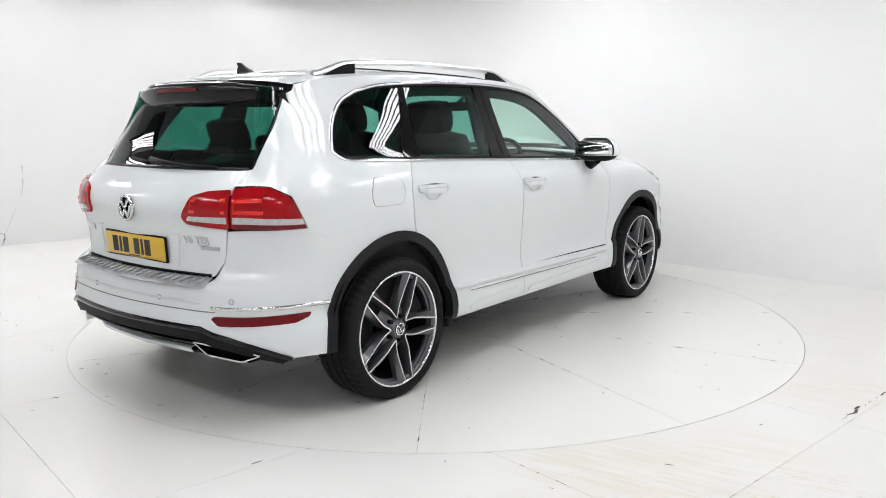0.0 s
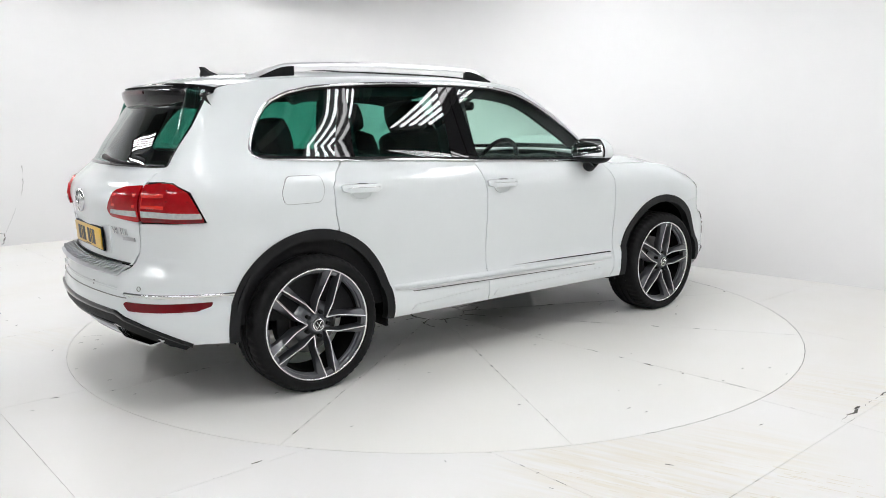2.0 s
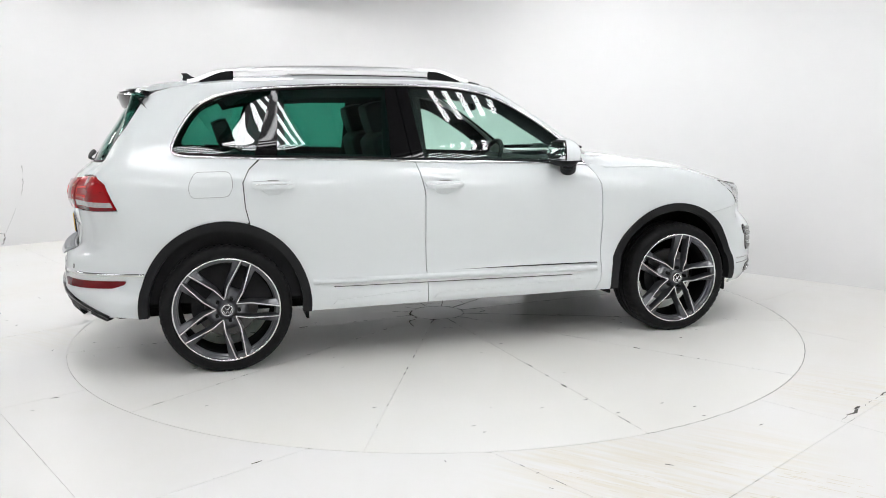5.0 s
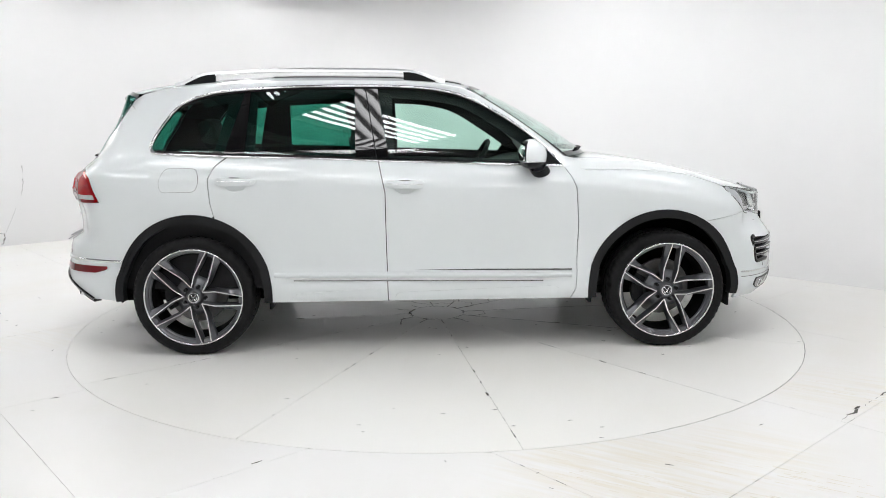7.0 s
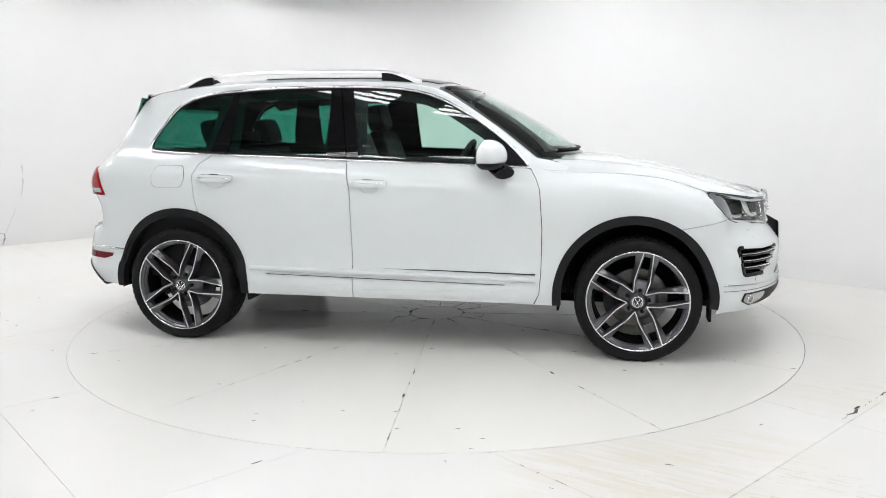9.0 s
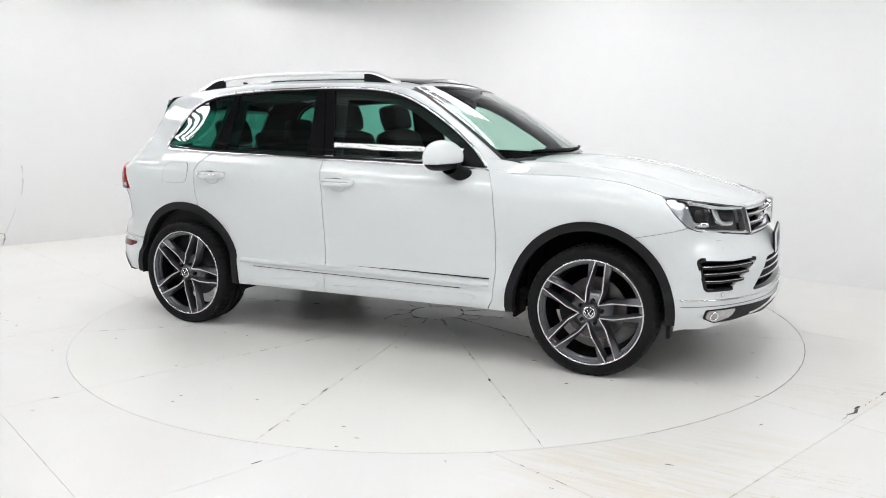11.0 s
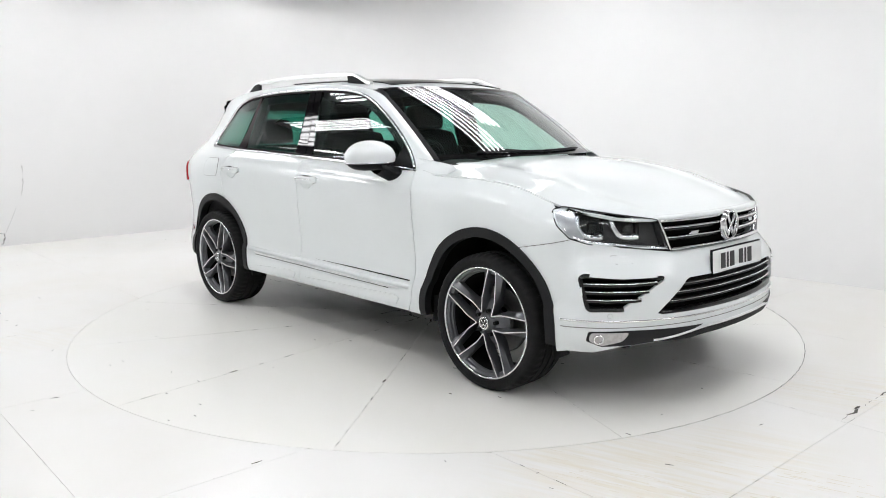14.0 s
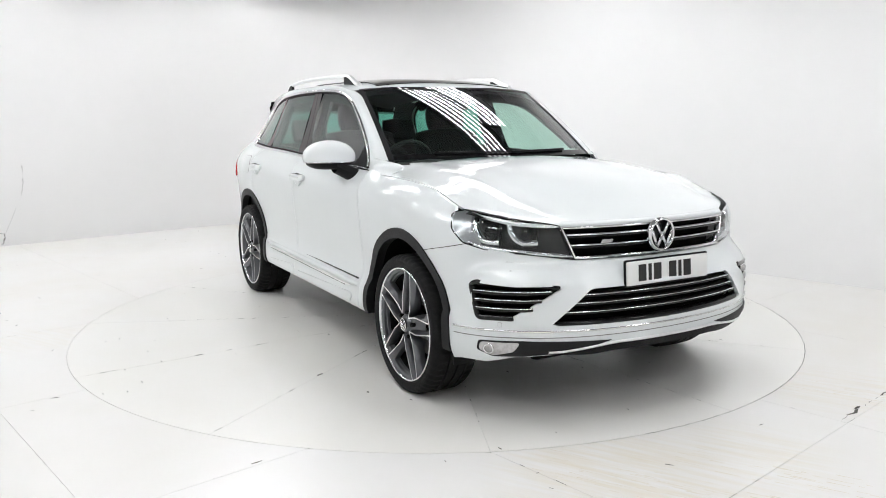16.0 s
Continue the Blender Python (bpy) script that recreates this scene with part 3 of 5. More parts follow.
        part("fuel_flap_gap", ribbon(o, .0022, c, .0012, .004, closed=True), SEAM, car)


def build_mirror(car, side):
    m = thing_part("door_mirror", car)

    ex = lambda t, p: math.copysign(abs(t) ** p, t)

    def shell(u, v, k=1.0):
        # a dome, rounded forward and flat towards the driver
        a, b = 2 * math.pi * u, math.pi * (v - .5)
        c = math.cos(b) ** (.95 if b > 0 else .6)
        if math.cos(a) > 0:
            x, y = ex(math.cos(a), .85), ex(math.sin(a), .85)
        else:
            x, y = ex(math.cos(a), .35), ex(math.sin(a), .45)
            x *= .60 + .18 * y
        z = math.sin(b)
        return Vector((.525 + .10 * k * x * c * (1 - .25 * y), side * (1.012 + .158 * k * y * c), 1.197 + .097 * k * z * (1 if z > 0 else .8)))
    bm = bmesh.new()
    grid(36, 14, lambda u, v: shell(u, .36 + .64 * v), bm)
    part("mirror_cap", bm, PAINT, m, "white painted mirror cap")
    bm = bmesh.new()
    grid(36, 8, lambda u, v: shell(u, .38 * v, .985), bm)
    part("mirror_base", bm, BLACK, m)
    bm = grid(10, 14, lambda u, v: Vector((.585 + .05 * (1 - u) + .055 * math.cos(2 * math.pi * v) - .02 * u, side * (.85 + .15 * u), 1.062 + .08 * u + (.052 - .01 * u) * math.sin(2 * math.pi * v))))
    part("mirror_arm", bm, BLACK, m)
    for nm, d, lo, hi, k, mt in (("mirror_bezel", .165, .33, .84, 1.008, BLACK), ("mirror_pane", .13, .39, .76, 1.016, MIRROR)):
        part(nm, grid(14, 8, lambda u, v: shell(.5 - d + 2 * d * u, lo + (hi - lo) * v, k)), mt, m)
    part("mirror_line", pipe([shell(a, .365, 1.005) for a in np.linspace(0, 1, 37)[:-1]], .003, 6, closed=True), CHROME, m)


def build_front(car):
    f = skin
    # bonnet
    end = 2.17

    def bonnet(u, v):
        sgn, k = (1, 2 * v - 1) if v >= .5 else (-1, 1 - 2 * v)
        s = end * (1 - (1 - u) ** 1.0)
        s = max(s, .004)
        b = Vector(skin(s, wing_top(np.interp(s, PLAN_S, PLAN[:, 0])) + .001))
        x = b.x + .15 * smooth(1.3, .9, b.x) * (1 - k * k)
        zc = hood_z(x)
        z = b.z + (zc - b.z) * (1 - k ** 2.3) + .012 * math.exp(-((k - .74) / .09) ** 2) * smooth(2.15, 1.9, b.x)
        return (x, sgn * k * b.y, z)
    part("bonnet", thicken(facing_up(grid(70, 44, bonnet)), .012), PAINT, car)
    part("bonnet_nose", ribbon([(s, .93) for s in np.linspace(-.56, .56, 40)], .012, f, .006, .03), PAINT, car)
    # bumper skin, with real openings
    for side in (1, -1):
        g = on_side(side)
        inner = [(0, .765), (.49, .765), (.80, .80), (.80, .66), (.60, .662), (.585, .65), (.80, .525), (.80, .33), (.60, .345), (.0, .37), (0, .478), (.60, .482), (.625, .49), (.45, .64), (.43, .647), (0, .652)]
        outer = [(.80, .80), (1.071, .8385)] + arch(ARCH_F, 57.5, -9, 1.0, 18) + [(1.075, .30), (.94, .295), (.80, .33), (.80, .525), (.965, .518), (.985, .53), (1.008, .655), (.99, .672), (.80, .66)]
        part("front_bumper", sheet([inner, outer], g, .05, .04), PAINT, car)
        # side intake
        it = thing_part("side_intake", car)
        o = fillet([(.582, .662), (1.0, .680), (1.016, .665), (.982, .512), (.79, .514)], .015)
        part("intake_back", sheet([o], g, .06, .05, .0, -.055), DARK, it)
        part("intake_rim", ribbon(fillet([(.80, .515), (.97, .515), (1.012, .665), (.99, .675), (.585, .656)], .02)[2:-2], .013, g, .004, .05), GLOSS, it, "gloss black intake rim")
        for k, (z, e) in enumerate(((.632, .63), (.595, .675), (.556, .715))):
            part("intake_slat", ribbon([(e, z + .004), (.75, z), (.88, z), (.995 - k * .008, z + .002)], .011, g, .003, .05), GLOSS, it)
            part("intake_chrome", ribbon([(e, z + .009), (.75, z + .006), (.88, z + .006), (.992 - k * .008, z + .008)], .002, g, .006, .008), CHROME, it)
        # fog lamp pod
        o = fillet([(.33, .404), (.57, .410), (.77, .414), (.965, .410), (.977, .362), (.90, .330), (.75, .336), (.60, .350), (.45, .376)], .012)
        pod = part("lower_trim_pod", sheet([o], g, .05, .04, .02, .003), TRIM, car, "dark grey lower trim")
        o = fillet([(.80, .36), (.77, .405), (.955, .404), (.963, .362), (.90, .335)], .015)
        part("fog_lamp", sheet([o], g, .03, .03, .01, .006), CLEAR_LENS, pod, "clear fog lamp")
        part("fog_ring", pipe([g(.915 + .022 * math.cos(a), .372 + .022 * math.sin(a), .01) for a in np.linspace(0, 2 * math.pi, 21)[:-1]], .004, 6, closed=True), CHROME, pod)
        # washer cap and sensor
        o = fillet([(.735, .757), (.855, .762), (.835, .726), (.73, .726)], .012)
        part("washer_cap", sheet([o], g, .03, .02, .004, .0015), PAINT, car)
        part("washer_gap", ribbon(o, .0015, g, .001, .003, closed=True), SEAM, car)
        part("parking_sensor", sheet([arc(.865, .487, .011, .011, 0, 360, 16)[:-1]], g, .03, .03, .004, .0025), PAINT, car)
        part("sensor_ring", ribbon(arc(.865, .487, .011, .011, 0, 360, 16)[:-1], .0012, g, .0022, .003, closed=True), SEAM, car)
        # headlight
        hl = thing_part("headlight", car, "black-bezel headlight with chrome light signature")
        o = fillet([(.492, .772), (.572, .925), (.80, .952), (1.0, .972), (1.17, .988), (1.20, .976), (1.14, .905), (1.072, .842), (.98, .815), (.78, .798)], .015)
        part("lamp_bowl", sheet([o], g, .04, .03, 0, -.075), LAMP_DARK, hl)
        part("lamp_edge", ribbon(o, .003, g, .001, .02, closed=True), BLACK, hl)
        part("lamp_brow", ribbon([(.575, .914), (.80, .940), (1.0, .960), (1.13, .976)], .009, g, -.006, .03), GLOSS, hl, "gloss black lamp brow")
        part("lamp_lower_line", ribbon(along((.50, .782), (.78, .806), (.98, .823), (1.06, .848)), .0075, g, -.004, .03), CHROME, hl)
        part("lamp_outer_reflector", sheet([fillet([(1.07, .845), (1.138, .906), (1.194, .976), (1.165, .982), (1.085, .968), (1.03, .88), (1.0, .845), (1.01, .828)], .008)], g, .03, .02, .02, -.006), SATIN, hl, "silver side reflector")
        for c0, w in ((.955, .048), (.745, .042)):
            part("lamp_blade", ribbon(along((c0 + .10, .945), (c0 + .085, .895), (c0 + .05, .855), (c0, .843), (c0 - .06, .845)), .014, g, -.014, .05), CHROME, hl, "bright light blade")
            c = lambda a, b, h: g(c0 - .005 + a, .885 + b, -.05 + h)
            bm = bmesh.new()
            grid(20, 5, lambda u, v: c(w * .75 * math.sin(v * 1.45) * math.cos(2 * math.pi * u), w * .75 * math.sin(v * 1.45) * math.sin(2 * math.pi * u), .03 * math.cos(v * 1.45)), bm)
            part("projector_lens", bm, GLOSS, hl)
            part("projector_ring", pipe([c(w * .8 * math.cos(a), w * .8 * math.sin(a), .012) for a in np.linspace(0, 2 * math.pi, 25)[:-1]], .0028, 6, closed=True), GLOSS, hl)
            part("projector_shroud", ribbon([(c0 - .065, .93), (c0 - .06, .86)], .006, g, -.02, .04), GLOSS, hl)
        part("lamp_cover", sheet([o], g, .04, .03, .0, .002), LENS_GLASS, hl, "clear lamp cover")
    # upper grille
    gr = thing_part("radiator_grille", car, "black grille with chrome slats")
    o = [(s, .927) for s in np.linspace(-.565, .565, 30)] + [(s, .772) for s in np.linspace(.49, -.49, 26)]
    part("grille_back", sheet([o], f, .06, .05, 0, -.06), DARK, gr)
    for z, e in ((.826, .515), (.874, .54)):
        part("grille_slat", ribbon([(s, z) for s in np.linspace(-e, e, 40)], .009, f, -.006, .05), GLOSS, gr, "chrome-edged grille slat")
        part("slat_edge", ribbon([(s, z + .009) for s in np.linspace(-e, e, 40)], .0035, f, .002, .02), CHROME, gr)
    part("grille_top_chrome", ribbon([(s, .917) for s in np.linspace(-.56, .56, 40)], .007, f, .005, .03), CHROME, gr)
    part("grille_lower_chrome", ribbon([(s, .777) for s in np.linspace(-.49, .49, 40)], .007, f, .006, .03), CHROME, gr)
    for side in (1, -1):
        part("grille_end", ribbon([(.492, .775), (.53, .85), (.567, .922)], .005, on_side(side), .004, .03), CHROME, gr)
    part("trim_badge", sheet([[(-.36, .842), (-.30, .842), (-.29, .858), (-.35, .858)]], f, .03, .02, .01, .012), CHROME, gr)
    # round badge
    bm = lathe([(.066, .012), (.068, .022), (.073, .027), (.079, .022), (.080, .0)], 48, "x")
    emblem_bars(bm, .068, lambda a, b, h: (.016 + h, a, b))
    bmesh.ops.translate(bm, vec=(2.222, 0, .862), verts=bm.verts)
    bd = part("badge", bm, CHROME, car, "round chrome badge")
    bm = lathe([(0, .010), (.066, .010), (.07, 0)], 40, "x")
    bmesh.ops.translate(bm, vec=(2.222, 0, .862), verts=bm.verts)
    part("badge_disc", bm, GLOSS, bd)
    # lower grille
    lg = thing_part("lower_grille", car, "black lower grille with chrome bars")
    o = [(s, .652) for s in np.linspace(-.43, .43, 20)] + [(.46, .64), (.63, .482)] + [(s, .474) for s in np.linspace(.6, -.6, 26)] + [(-.63, .482), (-.46, .64)]
    part("grille_back", sheet([o], f, .06, .05, 0, -.07), DARK, lg)
    for z, e in ((.615, .485), (.577, .525), (.536, .57)):
        part("lower_slat", ribbon([(s, z) for s in np.linspace(-e, e, 40)], .009, f, -.012, .05), TRIM, lg)
        part("slat_chrome", ribbon([(s, z + .006) for s in np.linspace(-e, e, 40)], .0018, f, -.004, .01), CHROME, lg)
    part("lower_grille_lip", ribbon([(s, .486) for s in np.linspace(-.6, .6, 40)], .012, f, -.006, .05), GLOSS, lg)
    part("bumper_chrome_strip", ribbon([(s, .462 - .006 * math.cos(s * 1.2)) for s in np.linspace(-1.105, 1.105, 80)], .0045, f, .004), CHROME, car, "thin chrome bumper strip")
    part("bumper_seam", ribbon([(s, .428) for s in np.linspace(-1.1, 1.1, 80)], .0022, f, .001, .004), SEAM, car)
    # chin with silver skid line
    lip = lambda q: .388 - .034 * smooth(.28, .64, abs(q))
    part("front_chin", sheet([[(q, lip(q)) for q in np.linspace(-.64, .64, 40)] + [(q, lip(q) - .042 + .034 * smooth(.38, .64, abs(q))) for q in np.linspace(.64, -.64, 40)]], f, .06, .03, .05, .0025), BLACK, car)
    part("skid_edge", ribbon([(q, lip(q) + .003) for q in np.linspace(-.64, .64, 50)], .0065, f, .0085, .02), RAIL, car, "silver skid edge")
    number_plate(car, Matrix.Translation((2.289, 0, .700)) @ Matrix.Rotation(radians(-4), 4, "Y") @ Matrix.Rotation(radians(90), 4, "Z") @ Matrix.Rotation(radians(90), 4, "X"), PLATE_WHITE, "white front number plate")
    for x0, s0 in ((1, "windscreen_wiper"), (-1, "windscreen_wiper")):
        w = [screen(.035 + .015 * t, -.10 + (.62 * t if x0 > 0 else -.62 * t) + .05, .012) for t in np.linspace(0, 1, 9)]
        part(s0, pipe(w, .007, 6), BLACK, car, "black wiper arm")


def number_plate(car, m, material, label):
    bm = block((-.26, -.056, -.006), (.26, .056, .004), None, .006)
    bmesh.ops.transform(bm, matrix=m, verts=bm.verts)
    p = part("number_plate", bm, material, car, label)
    bm = block((-.268, -.064, -.014), (.268, .064, -.003), None, .006)
    bmesh.ops.transform(bm, matrix=m, verts=bm.verts)
    part("plate_holder", bm, BLACK, p)
    x = -.190
    for k in range(7):
        if k == 3:
            x += .035
            continue
        wd = .020 if k in (1, 5) else .048
        bm = block((x, -.039, .003), (x + wd, .039, .0048))
        bmesh.ops.transform(bm, matrix=m, verts=bm.verts)
        part("plate_bar", bm, INK, p, flat=True)
        x += wd + .0135
    bm = block((-.05, -.050, .003), (.05, -.045, .0046))
    bmesh.ops.transform(bm, matrix=m, verts=bm.verts)
    part("maker_strip", bm, INK, p, flat=True)


def build_rear(car):
    f = skin
    L2 = 2 * LEN
    span = lambda a, n=30: np.linspace(a, L2 - a, n)
    # tailgate
    r = [(5.535, .708), (5.465, .778), (5.438, .922), (5.405, 1.112), (5.37, 1.163), (5.31, 1.186)]
    o = r + [(s, 1.182) for s in span(5.4, 20)] + [(L2 - s, z) for s, z in reversed(r)] + [(s, .712) for s in span(5.6, 20)[::-1]]
    part("tailgate", sheet([o], f, .05, .03), PAINT, car)
    part("plate_recess_edge", ribbon([(L2 - 5.77, .74), (L2 - 5.75, .89), (LEN, .897), (5.75, .89), (5.77, .74)], .004, f, .003, .01), PAINT, car)
    e = [(4.995, 1.475), (5.10, 1.378), (5.20, 1.288), (5.305, 1.192)]
    o = [(4.93, 1.56)] + e + [(s, 1.186) for s in span(5.36, 20)] + [(L2 - s, z) for s, z in reversed(e)] + [(L2 - 4.93, 1.56)] + [(s, 1.575) for s in span(5.0, 20)[::-1]]
    part("rear_window", sheet([o], f, .06, .04, .004, -.004), REAR_GLASS, car, "dark privacy rear glass")
    for side in (1, -1):
        part("rear_window_edge", ribbon([(4.95, 1.53)] + e, .014, on_side(side), -.001, .01), GLOSS, car)
    part("rear_window_foot", ribbon([(s, 1.19) for s in span(5.33)], .008, f, .001, .02), GLOSS, car)
    # wiper
    part("rear_wiper", pipe([skin(LEN + .02, 1.225, .03), skin(LEN + .15, 1.212, .03), skin(LEN + .33, 1.20, .022), skin(LEN + .52, 1.198, .014)], lambda t: .016 - .010 * t, 8), BLACK, car, "black rear wiper")
    # spoiler
    sp = thing_part("roof_spoiler", car, "gloss black roof spoiler")

    def wing(u, v):
        w = 2 * u - 1
        k = 1 - abs(w) ** 3
        tipx = -2.09 + .18 * abs(w) ** 2.4
        prof = [(tipx + .05, roof_z(tipx + .05) + .002), (tipx + .035, 1.597), (tipx + .015, 1.589), (tipx, 1.578), (tipx + .004, 1.55), (tipx + .022, 1.50), (tipx + .05, 1.478), (tipx + .2, 1.5)]
        q = v * (len(prof) - 1)
        i = min(int(q), len(prof) - 2)
        x, z = np.array(prof[i]) * (1 - q + i) + np.array(prof[i + 1]) * (q - i)
        zc = 1.555
        return (x, w * .625, min(zc + (z - zc) * (.62 + .38 * k) - .035 * abs(w) ** 2.4, roof(min(x, -1.75), min(1, abs(w) * .97))[2] + .004))
    part("spoiler_blade", grid(48, 21, wing), GLOSS, sp)
    part("brake_lamp", grid(20, 2, lambda u, v: (-2.0935 + .18 * abs(.26 * (2 * u - 1)) ** 2.4 + .004 * (1 - v), .17 * (2 * u - 1), 1.553 + .016 * v)), RED_DEEP, sp, "red high brake lamp")
    # tail lamps
    for side in (1, -1):
        g = on_side(side)
        tl = thing_part("tail_lamp", car, "red wrap-round tail lamp with clear strip")
        out = fillet([(5.40, .930), (5.398, 1.108), (5.28, 1.117), (5.19, 1.114), (5.11, 1.074), (5.04, .934)], .015)
        inn = fillet([(5.415, .928), (5.41, 1.106), (5.55, 1.098), (5.645, 1.075), (5.70, .975), (5.675, .945)], .022)
        part("lamp_body", sheet([out], g, .04, .03, .03, .012), RED, tl)
        part("lamp_body", sheet([inn], g, .04, .03, .03, .012), RED, tl)
        part("clear_strip", sheet([[(5.392, .955), (5.39, .985), (5.062, .978), (5.052, .952)]], g, .04, .03, .006, .016), CLEAR_LENS, tl, "clear reversing strip")
        part("clear_strip", sheet([[(5.425, .955), (5.425, .985), (5.645, .984), (5.665, .963)]], g, .04, .03, .006, .016), CLEAR_LENS, tl, "clear reversing strip")
        part("dark_lower_edge", sheet([[(5.393, .933), (5.392, .952), (5.052, .949), (5.046, .937)]], g, .04, .03, .004, .0155), RED_DEEP, tl)
        for a, b2 in ((5.43, 5.64), (5.235, 5.385)):
            part("light_bar", ribbon([(a, 1.06), (b2, 1.055), (b2, 1.005), (a, 1.005)], .009, g, .0145, .006), RED_GLOW, tl)
        for z in (1.085, 1.035):
            part("lens_rib", ribbon([(5.06 + (z - .934) * .5, z), (5.225, z)], .0022, g, .0145, .004), RED_DEEP, tl)
        # reflector and chrome in the bumper
        o = fillet([(5.02, .543), (5.48, .545), (5.50, .533), (5.46, .502), (5.10, .503), (5.03, .522)], .01)
        part("bumper_reflector", sheet([o], g, .05, .03, .01, .004), RED_DEEP, car, "red bumper reflector")
        part("chrome_corner", ribbon(along((4.915, .573), (5.2, .578), (5.5, .58)), .009, g, .006), CHROME, car, "chrome bumper corner strip")
        part("parking_sensor", ribbon(arc(5.40, .612, .011, .011, 0, 360, 16)[:-1], .0012, g, .001, .003, closed=True), SEAM, car)
        part("parking_sensor", ribbon(arc(5.83, .60, .011, .011, 0, 360, 16)[:-1], .0012, g, .001, .003, closed=True), SEAM, car)
        # exhaust tip
        rim = fillet([(-.145, .026), (.15, .030), (.142, .014), (.075, -.024), (-.075, -.027)], .012, 5)
        tip = lambda q, z, x, k=1.0: (-2.325 + x + .50 * q * k, side * (.62 + q * k), .362 + z * k - .18 * q * k)
        bm = grid(len(rim), 1, lambda u, v: tip(*rim[round(u * len(rim)) % len(rim)], .14 * v))
        part("exhaust_tip", crease(thicken(bm, .006), 40), CHROME, car, "flat chrome exhaust tip")
        bm = bmesh.new()
        bm.faces.new([bm.verts.new(tip(q, z, .05, .97)) for q, z in rim])
        part("exhaust_mouth", bm, DARK, car)
    # bumper
    a = [(4.73, .791), (4.90, .855), (5.03, .93), (5.10, .929), (5.43, .918), (5.4635, .778), (5.52, .70), (5.56, .668)]
    b = [(5.50, .455), (5.38, .425), (5.15, .338), (5.06, .342)] + arch(ARCH_R, 183.5, 119, 1.0, 18)
    o = a + [(s, .668) for s in span(5.6, 26)] + [(L2 - s, z) for s, z in reversed(a)] + [(L2 - s, z) for s, z in reversed(b)] + [(s, .485) for s in span(5.56, 26)[::-1]] + b
    part("rear_bumper", sheet([o], f, .05, .04, .018, -.0015), PAINT, car)
    part("bumper_seam", ribbon([(s, .562) for s in span(5.48)], .0025, f, .001, .004), SEAM, car)
    part("bumper_edge_line", ribbon([(s, .60) for s in span(5.56)], .006, f, .004, .01), PAINT, car)
    low = [(5.13, .335), (5.37, .43), (5.49, .462)]
    foot = [(5.17, .308), (5.40, .375), (5.52, .405)]
    o = low + [(s, .488) for s in span(5.56, 20)] + [(L2 - s, z) for s, z in reversed(low)] + [(L2 - s, z) for s, z in foot] + [(s, .425) for s in span(5.6, 20)[::-1]] + foot[::-1]
    part("rear_valance", sheet([o], f, .06, .03, .05, -.006), BLACK, car, "black rear valance")
    part("valance_lip", ribbon([(5.13, .338)] + along(*low, n=4) + [(s, .484) for s in span(5.56, 26)] + [(L2 - s, z) for s, z in reversed(along(*low, n=4))], .013, f, .008, .022), GLOSS, car, "gloss black valance lip")
    part("valance_louvre", ribbon([(s, .405) for s in span(5.62)], .006, f, -.012, .03), GLOSS, car)
    part("rear_diffuser", sheet([[(s, .42) for s in span(5.45, 20)] + [(s, .32) for s in span(5.55, 20)[::-1]]], f, .06, .04, .03, -.075), BLACK, car)
    part("skid_edge", ribbon([(s, .345) for s in span(5.70)], .018, f, -.045, .05), PAINT, car)
    # loading step
    st = part("loading_step", thicken(facing_up(grid(60, 3, lambda u, v: tuple(np.array(skin(5.535 + (L2 - 11.07) * u, .70, .078 * v - .006)) * (1, 1, 0) + (0, 0, .706 - .034 * v ** 1.5)))), .006), SATIN, car, "ribbed aluminium loading step")
    for k in range(22):
        s = 5.57 + (L2 - 11.14) * k / 21
        bm = pipe([tuple(np.array(skin(s + .012, .70, .004)) * (1, 1, 0) + (0, 0, .709)), tuple(np.array(skin(s - .012, .70, .058)) * (1, 1, 0) + (0, 0, .690))], .005, 6)
        part("step_rib", bm, SATIN, st)
    part("step_gap", ribbon([(s, .714) for s in span(5.55)], .005, f, .002, .02), BLACK, car)
    # badge, plate and lettering
    bm = lathe([(.050, -.004), (.052, -.010), (.057, -.014), (.062, -.010), (.063, .004)], 40, "x")
    emblem_bars(bm, .053, lambda a, b, h: (-.008 - h, a, b))
    bmesh.ops.translate(bm, vec=(-2.394, 0, .998), verts=bm.verts)
    bd = part("badge", bm, CHROME, car, "round chrome badge")
    bm = lathe([(0, -.003), (.052, -.003), (.055, .004)], 32, "x")
    bmesh.ops.translate(bm, vec=(-2.394, 0, .998), verts=bm.verts)
    part("badge_disc", bm, GLOSS, bd)
    number_plate(car, Matrix.Translation((-2.367, 0, .81)) @ Matrix.Rotation(radians(-3), 4, "Y") @ Matrix.Rotation(radians(-90), 4, "Z") @ Matrix.Rotation(radians(90), 4, "X"), YELLOW, "yellow rear number plate")
    fc = bpy.data.curves.new("lettering", "FONT")
    fc.body, fc.size, fc.extrude, fc.align_x = "V6 TDI", .05, .003, "LEFT"
    tmp = new("lettering_curve", fc)
    bpy.context.view_layer.update()
    me = bpy.data.meshes.new_from_object(tmp.evaluated_get(bpy.context.evaluated_depsgraph_get()))
    bpy.data.objects.remove(tmp)
    me.materials.append(CHROME)
    for v in me.vertices:
        v.co = skin(LEN + .395 + v.co.x * 1.1, .855 + v.co.y, .005 + v.co.z)
    ob = new("engine_lettering", me)
    ob.parent = car
    ob["label"] = "chrome engine lettering on the tailgate"
    part("name_strip", sheet([[(LEN + .50, .828), (LEN + .62, .828), (LEN + .62, .845), (LEN + .50, .845)]], f, .05, .03, .006, .006), SATIN, car)
